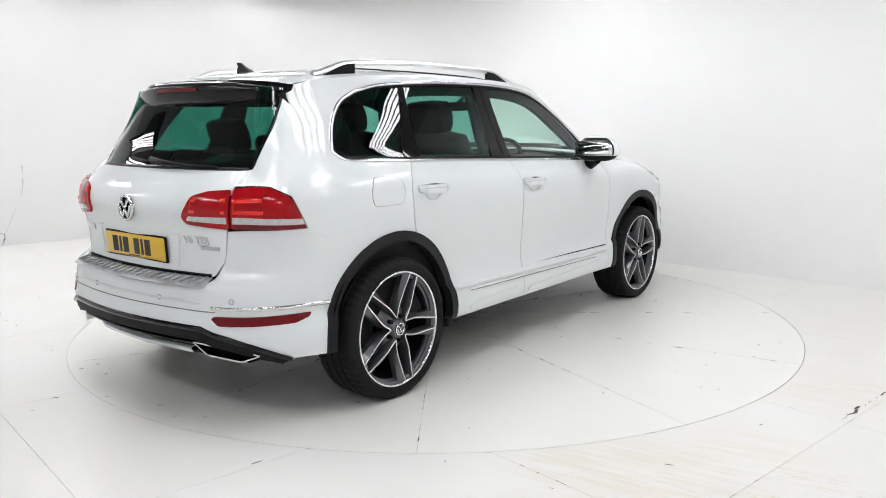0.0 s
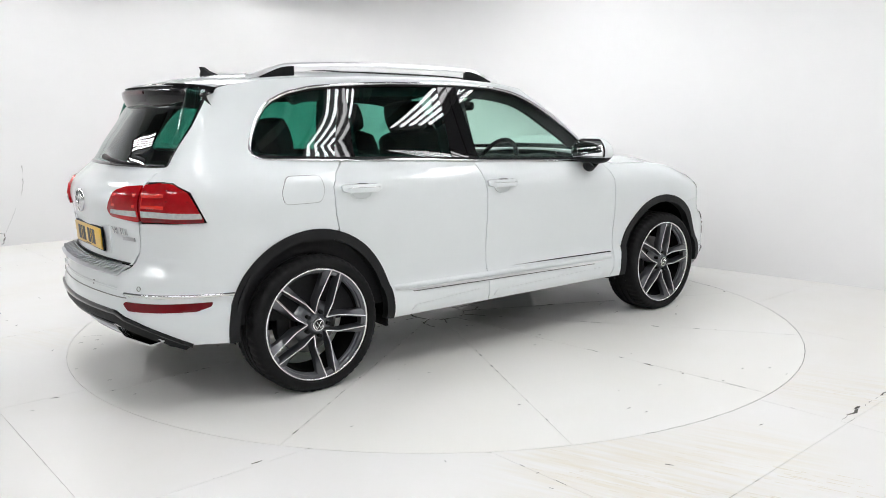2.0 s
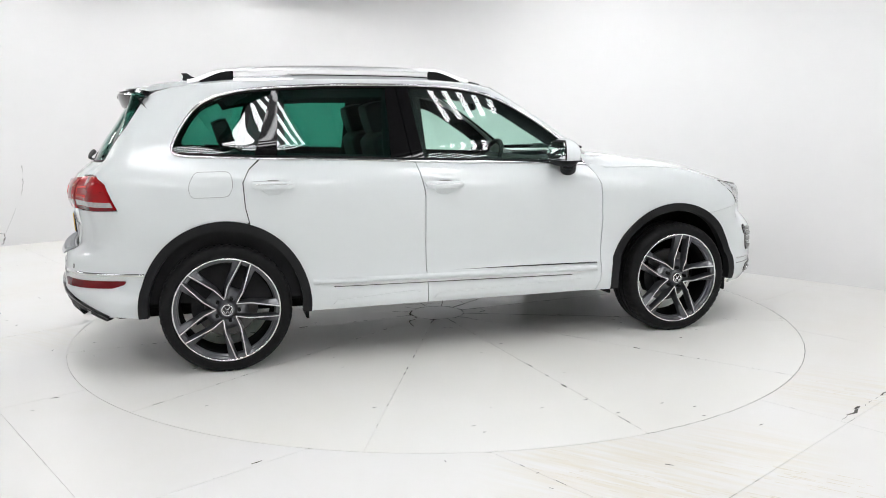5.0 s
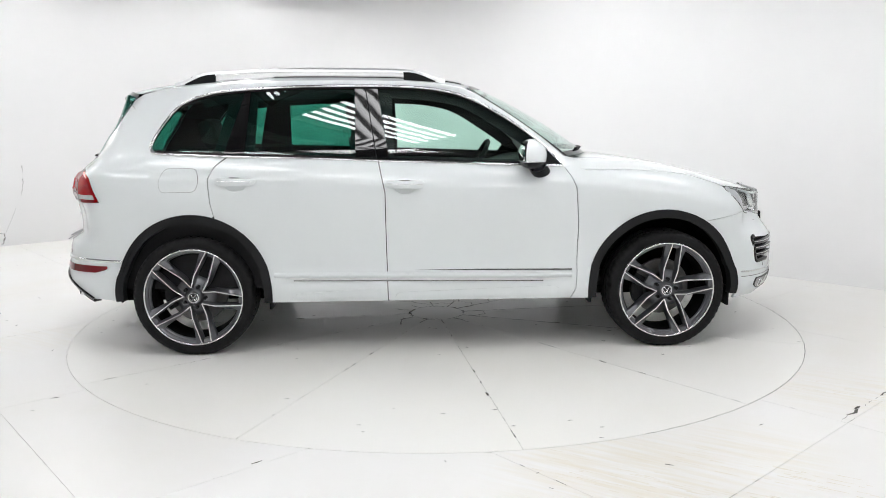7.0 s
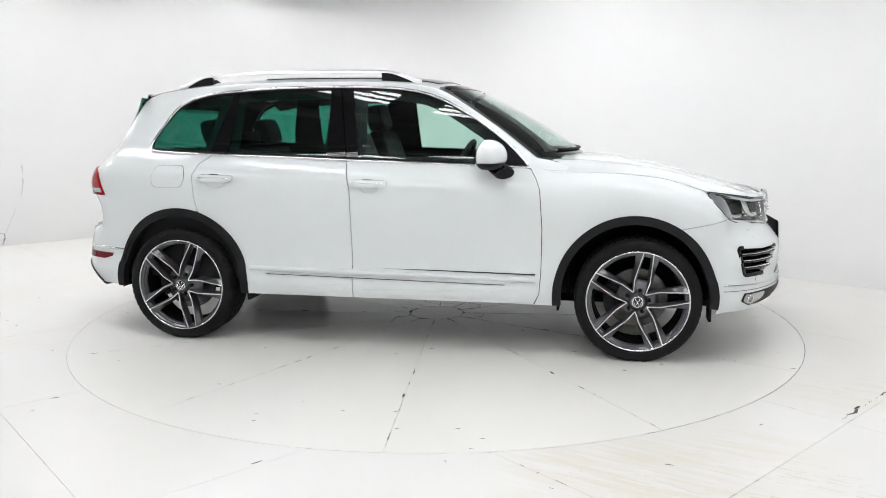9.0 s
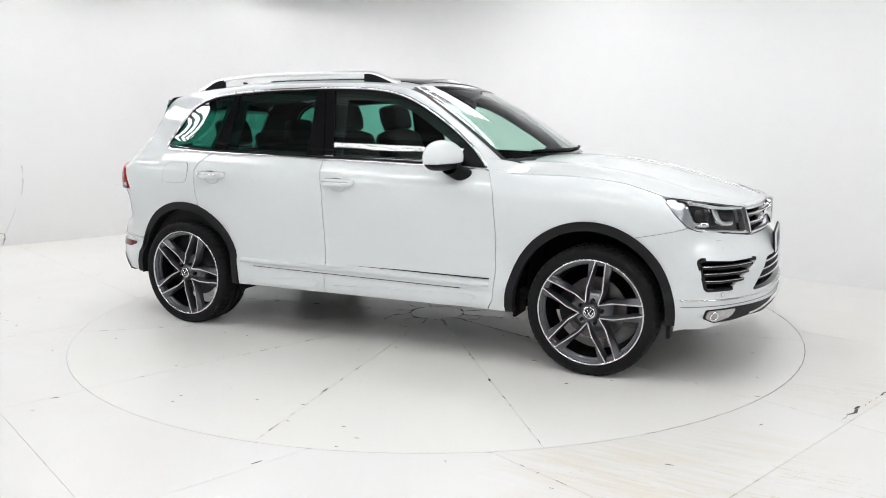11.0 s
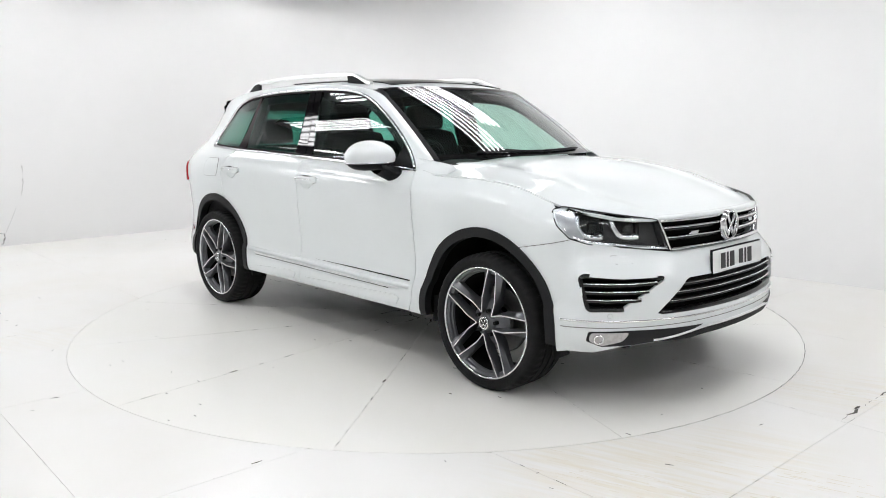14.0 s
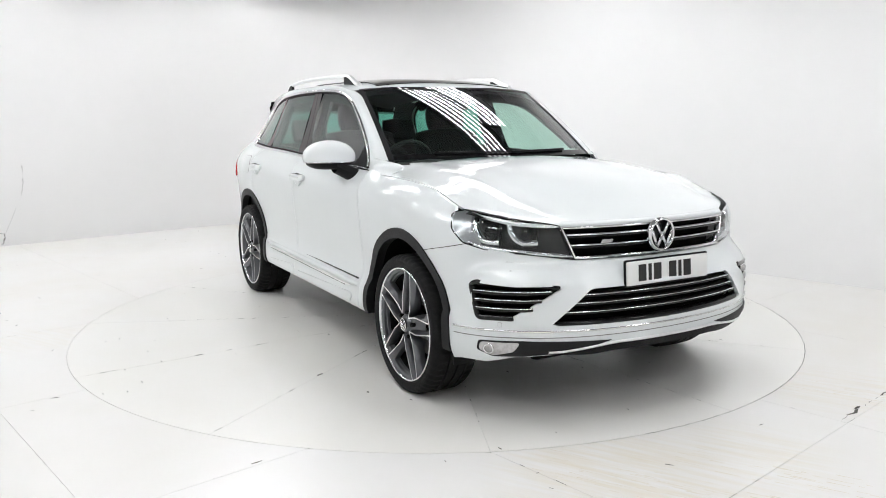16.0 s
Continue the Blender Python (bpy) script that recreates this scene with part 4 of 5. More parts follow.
    part("model_bar", sheet([[(L2 - LEN - .62, .855), (L2 - LEN - .45, .855), (L2 - LEN - .45, .883), (L2 - LEN - .62, .883)]], f, .05, .03, .004, .004), SATIN, car)


def build_top(car):
    part("roof", grid(60, 28, lambda u, v: roof((-2.085 + .18 * abs(2 * v - 1) ** 2.4) * (1 - u) + (.27 - .10 * (2 * v - 1) ** 2) * u, 2 * v - 1)), PAINT, car)
    part("glass_roof", thicken(facing_up(grid(40, 16, lambda u, v: roof(-1.05 + 1.2 * u, .74 * (2 * v - 1), .006))), .008), GLOSS, car, "dark panoramic roof glass")
    part("headliner", grid(30, 12, lambda u, v: tuple(np.array(roof(-2.0 + 2.2 * u, .97 * (2 * v - 1), -.045)))), HEADLINER, car)
    part("windscreen", grid(24, 30, lambda u, v: screen(u, .985 * (2 * v - 1))), FRONT_GLASS, car, "green-tinted windscreen")
    for side in (1, -1):
        part("windscreen_seal", grid(24, 2, lambda u, v: screen(u, side * (.965 + .04 * v), .003)), TRIM, car)
    part("windscreen_band", grid(2, 30, lambda u, v: screen(.0 + .055 * u, .97 * (2 * v - 1), .002)), GLOSS, car)
    part("windscreen_top_band", grid(2, 30, lambda u, v: screen(.95 + .05 * u, .97 * (2 * v - 1), .002)), GLOSS, car)
    for side in (1, -1):
        part("scuttle_corner", sheet([xs((.70, 1.135), (.77, 1.117), (.96, 1.098), (.98, 1.13), (.86, 1.165), (.74, 1.19))], on_side(side), .04, .02, .01, -.010), PAINT, car)
    part("cowl", grid(2, 30, lambda u, v: tuple(np.array(screen(0, .93 * (2 * v - 1))) + (.10 * u - .03, 0, -.014 - .012 * u))), BLACK, car, "black scuttle panel")
    # roof rails
    for side in (1, -1):
        rr = thing_part("roof_rail", car, "silver roof rail with black feet")
        pts = []
        for u in np.linspace(0, 1, 40):
            x = -1.66 + 1.70 * u
            p = Vector(roof(x, .86))
            pts.append((x, side * abs(p.y), p.z + .045 * smooth(0, .13, u) * smooth(1, .87, u) + .006))
        bm = bmesh.new()
        rows = []
        for p in pts:
            rows.append([bm.verts.new((p[0], p[1] + side * a, p[2] + b)) for a, b in ((-.016, -.012), (-.016, .006), (-.008, .014), (.008, .012), (.018, .002), (.018, -.012))])
        for r0, r1 in zip(rows, rows[1:]):
            for k in range(6):
                bm.faces.new((r0[k], r0[(k + 1) % 6], r1[(k + 1) % 6], r1[k]))
        bm.faces.new(rows[0]), bm.faces.new(rows[-1])
        bmesh.ops.recalc_face_normals(bm, faces=bm.faces)
        part("rail_bar", crease(bm, 50), RAIL, rr)
        for x0, x1 in ((-1.60, -1.40), (-.22, -.02)):
            bm = grid(10, 1, lambda u, v: tuple(np.array(roof(x0 + (x1 - x0) * u, .89)) * (1, side, 1) + (0, 0, (.05 * smooth(0, .13, (x0 + (x1 - x0) * u + 1.66) / 1.70) * smooth(1, .87, (x0 + (x1 - x0) * u + 1.66) / 1.70)) * v)))
            part("rail_foot", thicken(bm, .02), BLACK, rr)
    # aerial fin
    bm = bmesh.new()
    rows = []
    for k, (x0, x1, w, z) in enumerate(((-1.70, -1.55, .030, 0), (-1.70, -1.595, .021, .022), (-1.695, -1.64, .012, .045), (-1.705, -1.67, .006, .072))):
        zz = 1.662 + z * .78
        rows.append([bm.verts.new((x0, -w * .3, zz)), bm.verts.new(((x0 + x1) / 2, -w, zz)), bm.verts.new((x1, 0, zz)), bm.verts.new(((x0 + x1) / 2, w, zz)), bm.verts.new((x0, w * .3, zz))])
    for r0, r1 in zip(rows, rows[1:]):
        for k in range(5):
            bm.faces.new((r0[k], r0[(k + 1) % 5], r1[(k + 1) % 5], r1[k]))
    bm.faces.new(rows[-1])
    bmesh.ops.recalc_face_normals(bm, faces=bm.faces)
    part("aerial_fin", crease(bm), TRIM, car, "black shark-fin aerial")


def pillow(lo, hi, bulge=.25, n=8, m=None):
    """A soft rounded block."""
    bm = bmesh.new()
    bmesh.ops.create_cube(bm, size=2)
    bmesh.ops.subdivide_edges(bm, edges=bm.edges, cuts=n, use_grid_fill=True)
    for v in bm.verts:
        p = v.co
        q = Vector([c * (1 - bulge * (p[(k + 1) % 3] ** 2 + p[(k + 2) % 3] ** 2) * .35) for k, c in enumerate(p)])
        v.co = Vector([(lo[k] + hi[k]) / 2 + q[k] * (hi[k] - lo[k]) / 2 for k in range(3)])
    if m is not None:
        bmesh.ops.transform(bm, matrix=m, verts=bm.verts)
    return bm


def build_cabin(car):
    part("cabin_floor", block((-2.1, -.80, .36), (1.2, .80, .42)), CABIN, car)
    for side in (1, -1):
        seat = thing_part("front_seat", car, "black leather front seat")
        y = side * .37
        tilt = Matrix.Translation((-.30, y, .66)) @ Matrix.Rotation(radians(-16), 4, "Y")
        part("seat_cushion", pillow((-.32, y - .26, .48), (.24, y + .26, .70)), LEATHER, seat)
        part("seat_back", pillow((-.11, -.285, 0), (.06, .285, .72), m=tilt), LEATHER, seat)
        part("head_restraint", pillow((-.07, -.155, .70), (.06, .155, .90), m=tilt), LEATHER, seat)
        for q in (-.06, .06):
            part("restraint_post", pipe([tilt @ Vector((0, q, .62)), tilt @ Vector((0, q, .74))], .007, 6), CHROME, seat)
    seat = thing_part("rear_bench", car, "black leather rear bench")
    tilt = Matrix.Translation((-1.25, 0, .66)) @ Matrix.Rotation(radians(-18), 4, "Y")
    part("bench_cushion", pillow((-1.25, -.66, .48), (-.72, .66, .70), .12), LEATHER, seat)
    part("bench_back", pillow((-.10, -.66, 0), (.06, .66, .58), .12, m=tilt), LEATHER, seat)
    for y in (-.42, .42, 0):
        part("head_restraint", pillow((-.05, y - .155, .60), (.05, y + .155, .80 if y else .70), m=tilt), LEATHER, seat)
    part("load_cover", block((-2.12, -.68, 1.08), (-1.42, .68, 1.10)), CABIN, car)
    bm = grid(10, 24, lambda u, v: ((.42 + .55 * u), .78 * (2 * v - 1), 1.04 + .11 * math.sin(math.pi * min(1, u * .8 + .12)) + .035 * math.exp(-((v - .25) / .09) ** 2) * (1 - u)))
    part("dashboard", bm, CABIN, car, "black dashboard")
    part("dashboard_face", grid(6, 20, lambda u, v: (.42 + .1 * u, .78 * (2 * v - 1), 1.08 - .45 * u)), CABIN, car)
    part("centre_console", block((-.3, -.11, .42), (.5, .11, .78), None, .03), CABIN, car)
    sw = thing_part("steering_wheel", car, "black steering wheel")
    m = Matrix.Translation((.25, -.37, 1.105)) @ Matrix.Rotation(radians(-62), 4, "Y")
    part("wheel_ring", pipe([m @ Vector((.185 * math.cos(a), .185 * math.sin(a), 0)) for a in np.linspace(0, 2 * math.pi, 33)[:-1]], .016, 8, closed=True), LEATHER, sw)
    part("wheel_boss", pillow((-.07, -.09, -.03), (.06, .09, .02), m=m), CABIN, sw)
    for a in (0, 90, 180, 270):
        if a:
            part("wheel_spoke", pipe([m @ Vector((.05 * math.cos(radians(a)), .05 * math.sin(radians(a)), 0)), m @ Vector((.18 * math.cos(radians(a)), .18 * math.sin(radians(a)), 0))], .013, 6), CABIN, sw)
    part("rear_view_mirror", pillow((.24, -.12, 1.475), (.27, .12, 1.54)), CABIN, car)
    part("mirror_stem", pipe([(.27, 0, 1.53), (.36, 0, 1.585)], .014, 8), CABIN, car)
    # inner pillars, dark from inside
    for side in (1, -1):
        f = on_side(side)
        for o in (xs((-.53, 1.62), (-.30, 1.62), (-.28, 1.1), (-.56, 1.1)), xs((-1.28, 1.6), (-1.12, 1.6), (-1.14, 1.15), (-1.4, 1.15))):
            part("inner_pillar", sheet([o], f, .1, .1, .02, -.05), CABIN, car)
        o = [(s_of_x(x), cant_z(x) + .01) for x in np.linspace(-1.5, .66, 30)] + [(s_of_x(x), cant_z(x) - .075 - .02 * smooth(.1, .4, x)) for x in np.linspace(.58, -1.45, 30)]
        part("inner_cant_trim", sheet([o], f, .1, .1, .03, -.04), CABIN, car)
        o = [(s_of_x(x), belt_z(x) + .028) for x in np.linspace(-1.6, .62, 16)] + [(s_of_x(x), belt_z(x) - .06) for x in np.linspace(.66, -1.6, 16)]
        part("door_top_trim", sheet([o], f, .1, .1, .04, -.035), CABIN, car)
        o = [(s_of_x(x), z) for x, z in along(*QUARTER_END)][::-1] + [(4.70, 1.60), (4.88, 1.55), (5.05, 1.40), (5.26, 1.2), (5.2, 1.1), (4.6, 1.1)]
        part("inner_pillar", sheet([o], f, .1, .1, .0, -.03), CABIN, car)
    part("tailgate_lining", sheet([[(5.42, .75), (5.42, 1.17), (2 * LEN - 5.42, 1.17), (2 * LEN - 5.42, .75)]], skin, .1, .1, 0, -.05), CABIN, car)
    # underside
    part("underbody", block((-2.15, -.56, .25), (2.0, .56, .34), None, .03), DARK, car)
    part("sill_floor", block((-1.02, -.90, .30), (.92, .90, .36), None, .02), DARK, car)
    part("front_tray", block((1.75, -.72, .33), (2.08, .72, .36)), DARK, car)
    part("rear_tray", block((-2.25, -.62, .38), (-1.9, .62, .41)), DARK, car)
    part("engine_wall", block((.98, -.8, .36), (1.0, .8, 1.04)), DARK, car)
    for x in (AXLE_F, AXLE_R):
        part("axle", pipe([(x, -.80, .36), (x, .80, .36)], .05, 10), DARK, car)
    for side in (1, -1):
        part("mud_flap", block((.925, side * .80 - .09, .27), (.94, side * .80 + .09, .42)), BLACK, car)
        part("mud_flap", block((1.80, side * .84 - .06, .24), (1.815, side * .84 + .06, .36)), BLACK, car)
        part("mud_flap", block((-1.06, side * .82 - .1, .265), (-1.045, side * .82 + .1, .42)), BLACK, car)


def build_car():
    car = thing("car", "glossy white five-door estate off-roader with dark rear glass", "car")
    for side in (-1, 1):
        build_flank(car, side)
        if side < 0:
            build_mirror(car, side)
        build_wheel(car, AXLE_F, side, 79)
        build_wheel(car, AXLE_R, side, 67)
    build_front(car)
    build_rear(car)
    build_top(car)
    build_cabin(car)
    return car


# ---------------------------------------------------------------- the studio
TURN = 41.0
U, N = Vector((math.cos(radians(TURN)), math.sin(radians(TURN)), 0)), Vector((math.sin(radians(TURN)), -math.cos(radians(TURN)), 0))
ROOM = Matrix(((U.x, N.x, 0, 0), (U.y, N.y, 0, 0), (0, 0, 1, 0), (0, 0, 0, 1)))
RADIUS, SLAB, HIGH = 2.482, 1.455, 5.6


def room_xy(u, n, z=0.0):
    return U * u + N * n + Vector((0, 0, z))


def build_studio():
    # white wall: left stretch, rounded corner, right stretch
    a0, a1 = room_xy(-9, -5.87), room_xy(1.4, -5.87)
    r0, r1 = Vector((2.27, 1.98, 0)), Vector((3.70, .61, 0))
    d = (r1 - r0).normalized()
    k = ((a0 - r0).cross(U)).z / d.cross(U).z
    corner = r0 + d * k
    line = [a0 + (a1 - a0) * t for t in np.linspace(0, .5, 8)]
    p, q = corner - U * 1.9, corner + d * 1.9
    line += [p.lerp(corner, t).lerp(corner.lerp(q, t), t) for t in np.linspace(0, 1, 24)]
    line += [q + d * t for t in np.linspace(.3, 11, 10)]

    def face(off):
        out = []
        for i, p in enumerate(line):
            t = (line[min(i + 1, len(line) - 1)] - line[max(i - 1, 0)]).normalized()
            out.append(p + Vector((-t.y, t.x, 0)) * off)
        return out
    f0, f1 = face(0), face(.18)
    for nm, z0, z1, mt, lb in (("wall_north", 0, 3.6, WALL, "smooth white studio wall with a rounded corner"), ("wall_upper", 3.6, HIGH, GREY_WALL, "grey cladding above the white studio wall")):
        bm = bmesh.new()
        rows = [[bm.verts.new(v) for v in (a + Vector((0, 0, z0)), a + Vector((0, 0, z1)), b + Vector((0, 0, z1)), b + Vector((0, 0, z0)))] for a, b in zip(f0, f1)]
        for x, y in zip(rows, rows[1:]):
            for k in range(4):
                bm.faces.new((x[k], x[(k + 1) % 4], y[(k + 1) % 4], y[k]))
        bm.faces.new(rows[0]), bm.faces.new(rows[-1])
        bmesh.ops.recalc_face_normals(bm, faces=bm.faces)
        tagged(part(nm, crease(bm), mt), lb, "wall", kind="structure")
    # the studio's other sides, white below and clad in grey above
    for nm, (x0, y0), (x1, y1) in (("wall_south", (-9.3, 8.0), (6, 8.2)), ("wall_west", (-9.2, -6.0), (-9.0, 8.0))):
        ob = part(nm, block((x0, y0, 0), (x1, y1, 3.0), ROOM), WALL, flat=True)
        tagged(ob, "smooth white studio wall", "wall", kind="structure")
        ob = part(nm + "_upper", block((x0, y0, 3.0), (x1, y1, HIGH), ROOM), GREY_WALL, flat=True)
        tagged(ob, "plain grey cladding above a white wall", "wall", kind="structure")
    ob = part("ceiling", block((-9.4, -6.2, HIGH), (6.2, 8.4, HIGH + .1), ROOM), ROOFING, flat=True)
    tagged(ob, "grey sheeted warehouse ceiling", "ceiling", kind="structure")
    for k in range(5):
        ob = part("ceiling_beam", block((-8.6 + 2.6 * k, -5.9, HIGH - .3), (-8.45 + 2.6 * k, 8.0, HIGH), ROOM, .01), GREY_WALL, flat=True)
        tagged(ob, "grey steel beam under the ceiling", "beam", group="ceiling beams")
    # ground under the slabs, with a round pit
    bm = bmesh.new()
    n = 72
    ring = [bm.verts.new((RADIUS * .9 * math.cos(2 * math.pi * k / n), RADIUS * .9 * math.sin(2 * math.pi * k / n), -.012)) for k in range(n)]
    far = [bm.verts.new((16 * math.cos(2 * math.pi * k / n), 16 * math.sin(2 * math.pi * k / n), -.012)) for k in range(n)]
    for k in range(n):
        bm.faces.new((ring[k], ring[(k + 1) % n], far[(k + 1) % n], far[k]))
    bm.faces.new(ring)
    fl = tagged(part("floor", bm, GROUT, flat=True), "white painted floor slabs with fine dirty joints", "floor", kind="structure")
    return fl


def slab_outline(i, j):
    """One square floor slab, cut by the turntable's rim."""
    g, r = .0009, RADIUS + .003
    a0, a1, b0, b1 = i * SLAB + g, (i + 1) * SLAB - g, j * SLAB + g, (j + 1) * SLAB - g
    sq = [(a0 + (a1 - a0) * t, b0) for t in np.linspace(0, 1, 24)] + [(a1, b0 + (b1 - b0) * t) for t in np.linspace(0, 1, 24)][1:]
    sq += [(a1 - (a1 - a0) * t, b1) for t in np.linspace(0, 1, 24)][1:] + [(a0, b1 - (b1 - b0) * t) for t in np.linspace(0, 1, 24)][1:-1]
    if max(math.hypot(a, b) for a, b in sq) <= r:
        return None
    out = []
    for a, b in sq:
        if math.hypot(a, b) < r:
            if min(abs(a0), abs(a1)) < .1 and min(abs(b0), abs(b1)) > .1:
                b = math.copysign(math.sqrt(r * r - a * a), b)
            elif min(abs(b0), abs(b1)) < .1:
                a = math.copysign(math.sqrt(r * r - b * b), a)
            else:
                k = r / math.hypot(a, b)
                a, b = a * k, b * k
        if not out or math.hypot(out[-1][0] - a, out[-1][1] - b) > 1e-4:
            out.append((a, b))
    if math.hypot(out[0][0] - out[-1][0], out[0][1] - out[-1][1]) < 1e-4:
        out.pop()
    return out


def plate(points, top=0.0, deep=.01, bevel=.0015):
    bm = bmesh.new()
    hi = [bm.verts.new((x, y, top)) for x, y in points]
    lo = [bm.verts.new((x, y, top - deep)) for x, y in points]
    bm.faces.new(hi)
    for k in range(len(hi)):
        bm.faces.new((hi[k], lo[k], lo[(k + 1) % len(hi)], hi[(k + 1) % len(hi)]))
    bmesh.ops.recalc_face_normals(bm, faces=bm.faces)
    return bm


def build_slabs(fl):
    for i in range(-6, 4):
        for j in range(-5, 5):
            o = slab_outline(i, j)
            if o:
                pts = [room_xy(a, b) for a, b in o]
                part("floor_slab", plate([(p.x, p.y) for p in pts]), FLOOR, fl, flat=True)


def chip(rng, size):
    n = 9
    return [(size * (1 + .9 * (rng.random() - .5)) * 2.2 * math.cos(2 * math.pi * k / n), size * (1 + 1.2 * (rng.random() - .5)) * .55 * math.sin(2 * math.pi * k / n)) for k in range(n)]


def crack(bm, pts, width, rng, z=.0014, m=None, step=.03):
    """A jagged hairline that swells and thins along points of the floor."""
    line = []
    for (x0, y0), (x1, y1) in zip(pts, pts[1:]):
        n = max(2, int(math.hypot(x1 - x0, y1 - y0) / step))
        line += [(x0 + (x1 - x0) * k / n, y0 + (y1 - y0) * k / n) for k in range(n)]
    line.append(pts[-1])
    rows = []
    for k, (x, y) in enumerate(line):
        x0, y0 = line[max(k - 1, 0)]
        x1, y1 = line[min(k + 1, len(line) - 1)]
        q = math.hypot(x1 - x0, y1 - y0) + 1e-9
        nx, ny = -(y1 - y0) / q, (x1 - x0) / q
        j, h = width * 1.2 * (rng.random() - .5), width * (.25 + .75 * rng.random() ** 2) * (.4 if k in (0, len(line) - 1) else 1) / 2
        rows.append([Vector((x + nx * (j + e), y + ny * (j + e), z)) for e in (h, -h)])
    for a, b in zip(rows, rows[1:]):
        bm.faces.new([bm.verts.new(m @ v if m else v) for v in (a[0], a[1], b[1], b[0])])


def broken(bm, x0, y0, x1, y1, width, share, rng, z=.0014):
    """A joint of which only some stretches show dark."""
    n = max(1, int(math.hypot(x1 - x0, y1 - y0) / .07))
    for k in range(n):
        if rng.random() < share:
            a, b = k / n, (k + .3 + .7 * rng.random()) / n
            crack(bm, [(x0 + (x1 - x0) * a, y0 + (y1 - y0) * a), (x0 + (x1 - x0) * b, y0 + (y1 - y0) * b)], width * (.5 + .8 * rng.random()), rng, z)


def build_turntable():
    tt = thing("turntable", "flush white round turntable with worn radial joints", "turntable")
    part("bed", plate([((RADIUS - .01) * math.cos(a), (RADIUS - .01) * math.sin(a)) for a in np.linspace(0, 2 * math.pi, 145)[:-1]], -.005, .02), GROUT, tt, flat=True)
    hub = .195
    for k in range(12):
        a0, a1 = radians(-173.5 + 30 * k), radians(-143.5 + 30 * k)
        g = .0009
        o = [(RADIUS * math.cos(a), RADIUS * math.sin(a)) for a in np.linspace(a0 + g / RADIUS, a1 - g / RADIUS, 16)]
        o += [((hub + .003) * math.cos(a), (hub + .003) * math.sin(a)) for a in np.linspace(a1 - g / hub, a0 + g / hub, 8)]
        part("sector", plate(o), TABLE, tt, flat=True)
    part("centre_plate", plate([(hub * math.cos(a), hub * math.sin(a)) for a in np.linspace(0, 2 * math.pi, 49)[:-1]]), TABLE, tt, flat=True)
    # worn chips along the joints
    rng = random.Random(5)
    bm = bmesh.new()
    for k in range(12):
        a = radians(-173.5 + 30 * k)
        for q in range(9):
            r = .22 + 2.2 * rng.random()
            sz = .003 + .006 * rng.random() ** 3
            m = Matrix.Rotation(a, 4, "Z")
            vs = [bm.verts.new(m @ Vector((r + x * 1.6, y * .7, .0012))) for x, y in chip(rng, sz)]
            bm.faces.new(vs)
    for r, a in ((1.57, -53.7), (1.78, -83.7), (1.35, -173.5), (1.0, -173.4), (.9, -23)):
        m = Matrix.Rotation(radians(a), 4, "Z")
        bm.faces.new([bm.verts.new(m @ Vector((r + x * 1.4, y * 1.5, .0016))) for x, y in chip(rng, .0085)])
    for k in range(26):
        a, r = rng.random() * 6.28, hub + (.02 * rng.random() - .004)
        m = Matrix.Rotation(a, 4, "Z")
        bm.faces.new([bm.verts.new(m @ Vector((r + y, x * 1.5, .0014))) for x, y in chip(rng, .003 + .008 * rng.random() ** 2)])
    for k in range(60):
        a, r = rng.random() * 6.28, RADIUS * math.sqrt(rng.random())
        bm.faces.new([bm.verts.new((r * math.cos(a) + x, r * math.sin(a) + y, .0011)) for x, y in chip(rng, .003 + .004 * rng.random())])
    bmesh.ops.recalc_face_normals(bm, faces=bm.faces)
    ob = part("chips", bm, GRIME, tt, "dark chipped paint", flat=True)
    ob["kind"] = "stuff"
    # dirt-filled cracks: round the hub, out along some joints, and between them
    bm = bmesh.new()
    pol = lambda r, a: (r * math.cos(radians(a)), r * math.sin(radians(a)))
    for a0 in range(0, 360, 12):
        if rng.random() < .8:
            crack(bm, [pol(hub + .002, a0), pol(hub + .002, a0 + 6), pol(hub + .002, a0 + 12)], .010, rng)
    for k in range(12):
        a = -173.5 + 30 * k
        crack(bm, [pol(hub, a), pol(hub + .10 + .12 * rng.random(), a)], .014, rng)
        if k in (5, 6, 7):
            crack(bm, [pol(hub, a), pol(1.35 + .3 * rng.random(), a)], .009, rng)
        broken(bm, *pol(.4, a), *pol(2.46, a), .0042, .30, rng)
    for pts in ([(.30, 66), (.31, 80), (.27, 98), (.33, 112)], [(.36, 36), (.41, 48), (.38, 60), (.47, 67)], [(.31, 110), (.44, 118), (.52, 128)], [(.40, 68), (.52, 74), (.60, 86), (.58, 97)],
                [(.55, 40), (.66, 52), (.63, 65)], [(.28, -150), (.36, -138), (.42, -128)], [(.47, 130), (.6, 122), (.72, 127)], [(.62, 97), (.75, 104), (.88, 100)], [(.30, -20), (.36, -8), (.34, 4)]):
        crack(bm, [pol(*p) for p in pts], .010, rng, step=.02)
    ob = part("cracks", bm, CRACK, tt, "dark dirt-filled cracks", flat=True)
    ob["kind"] = "stuff"
    return tt


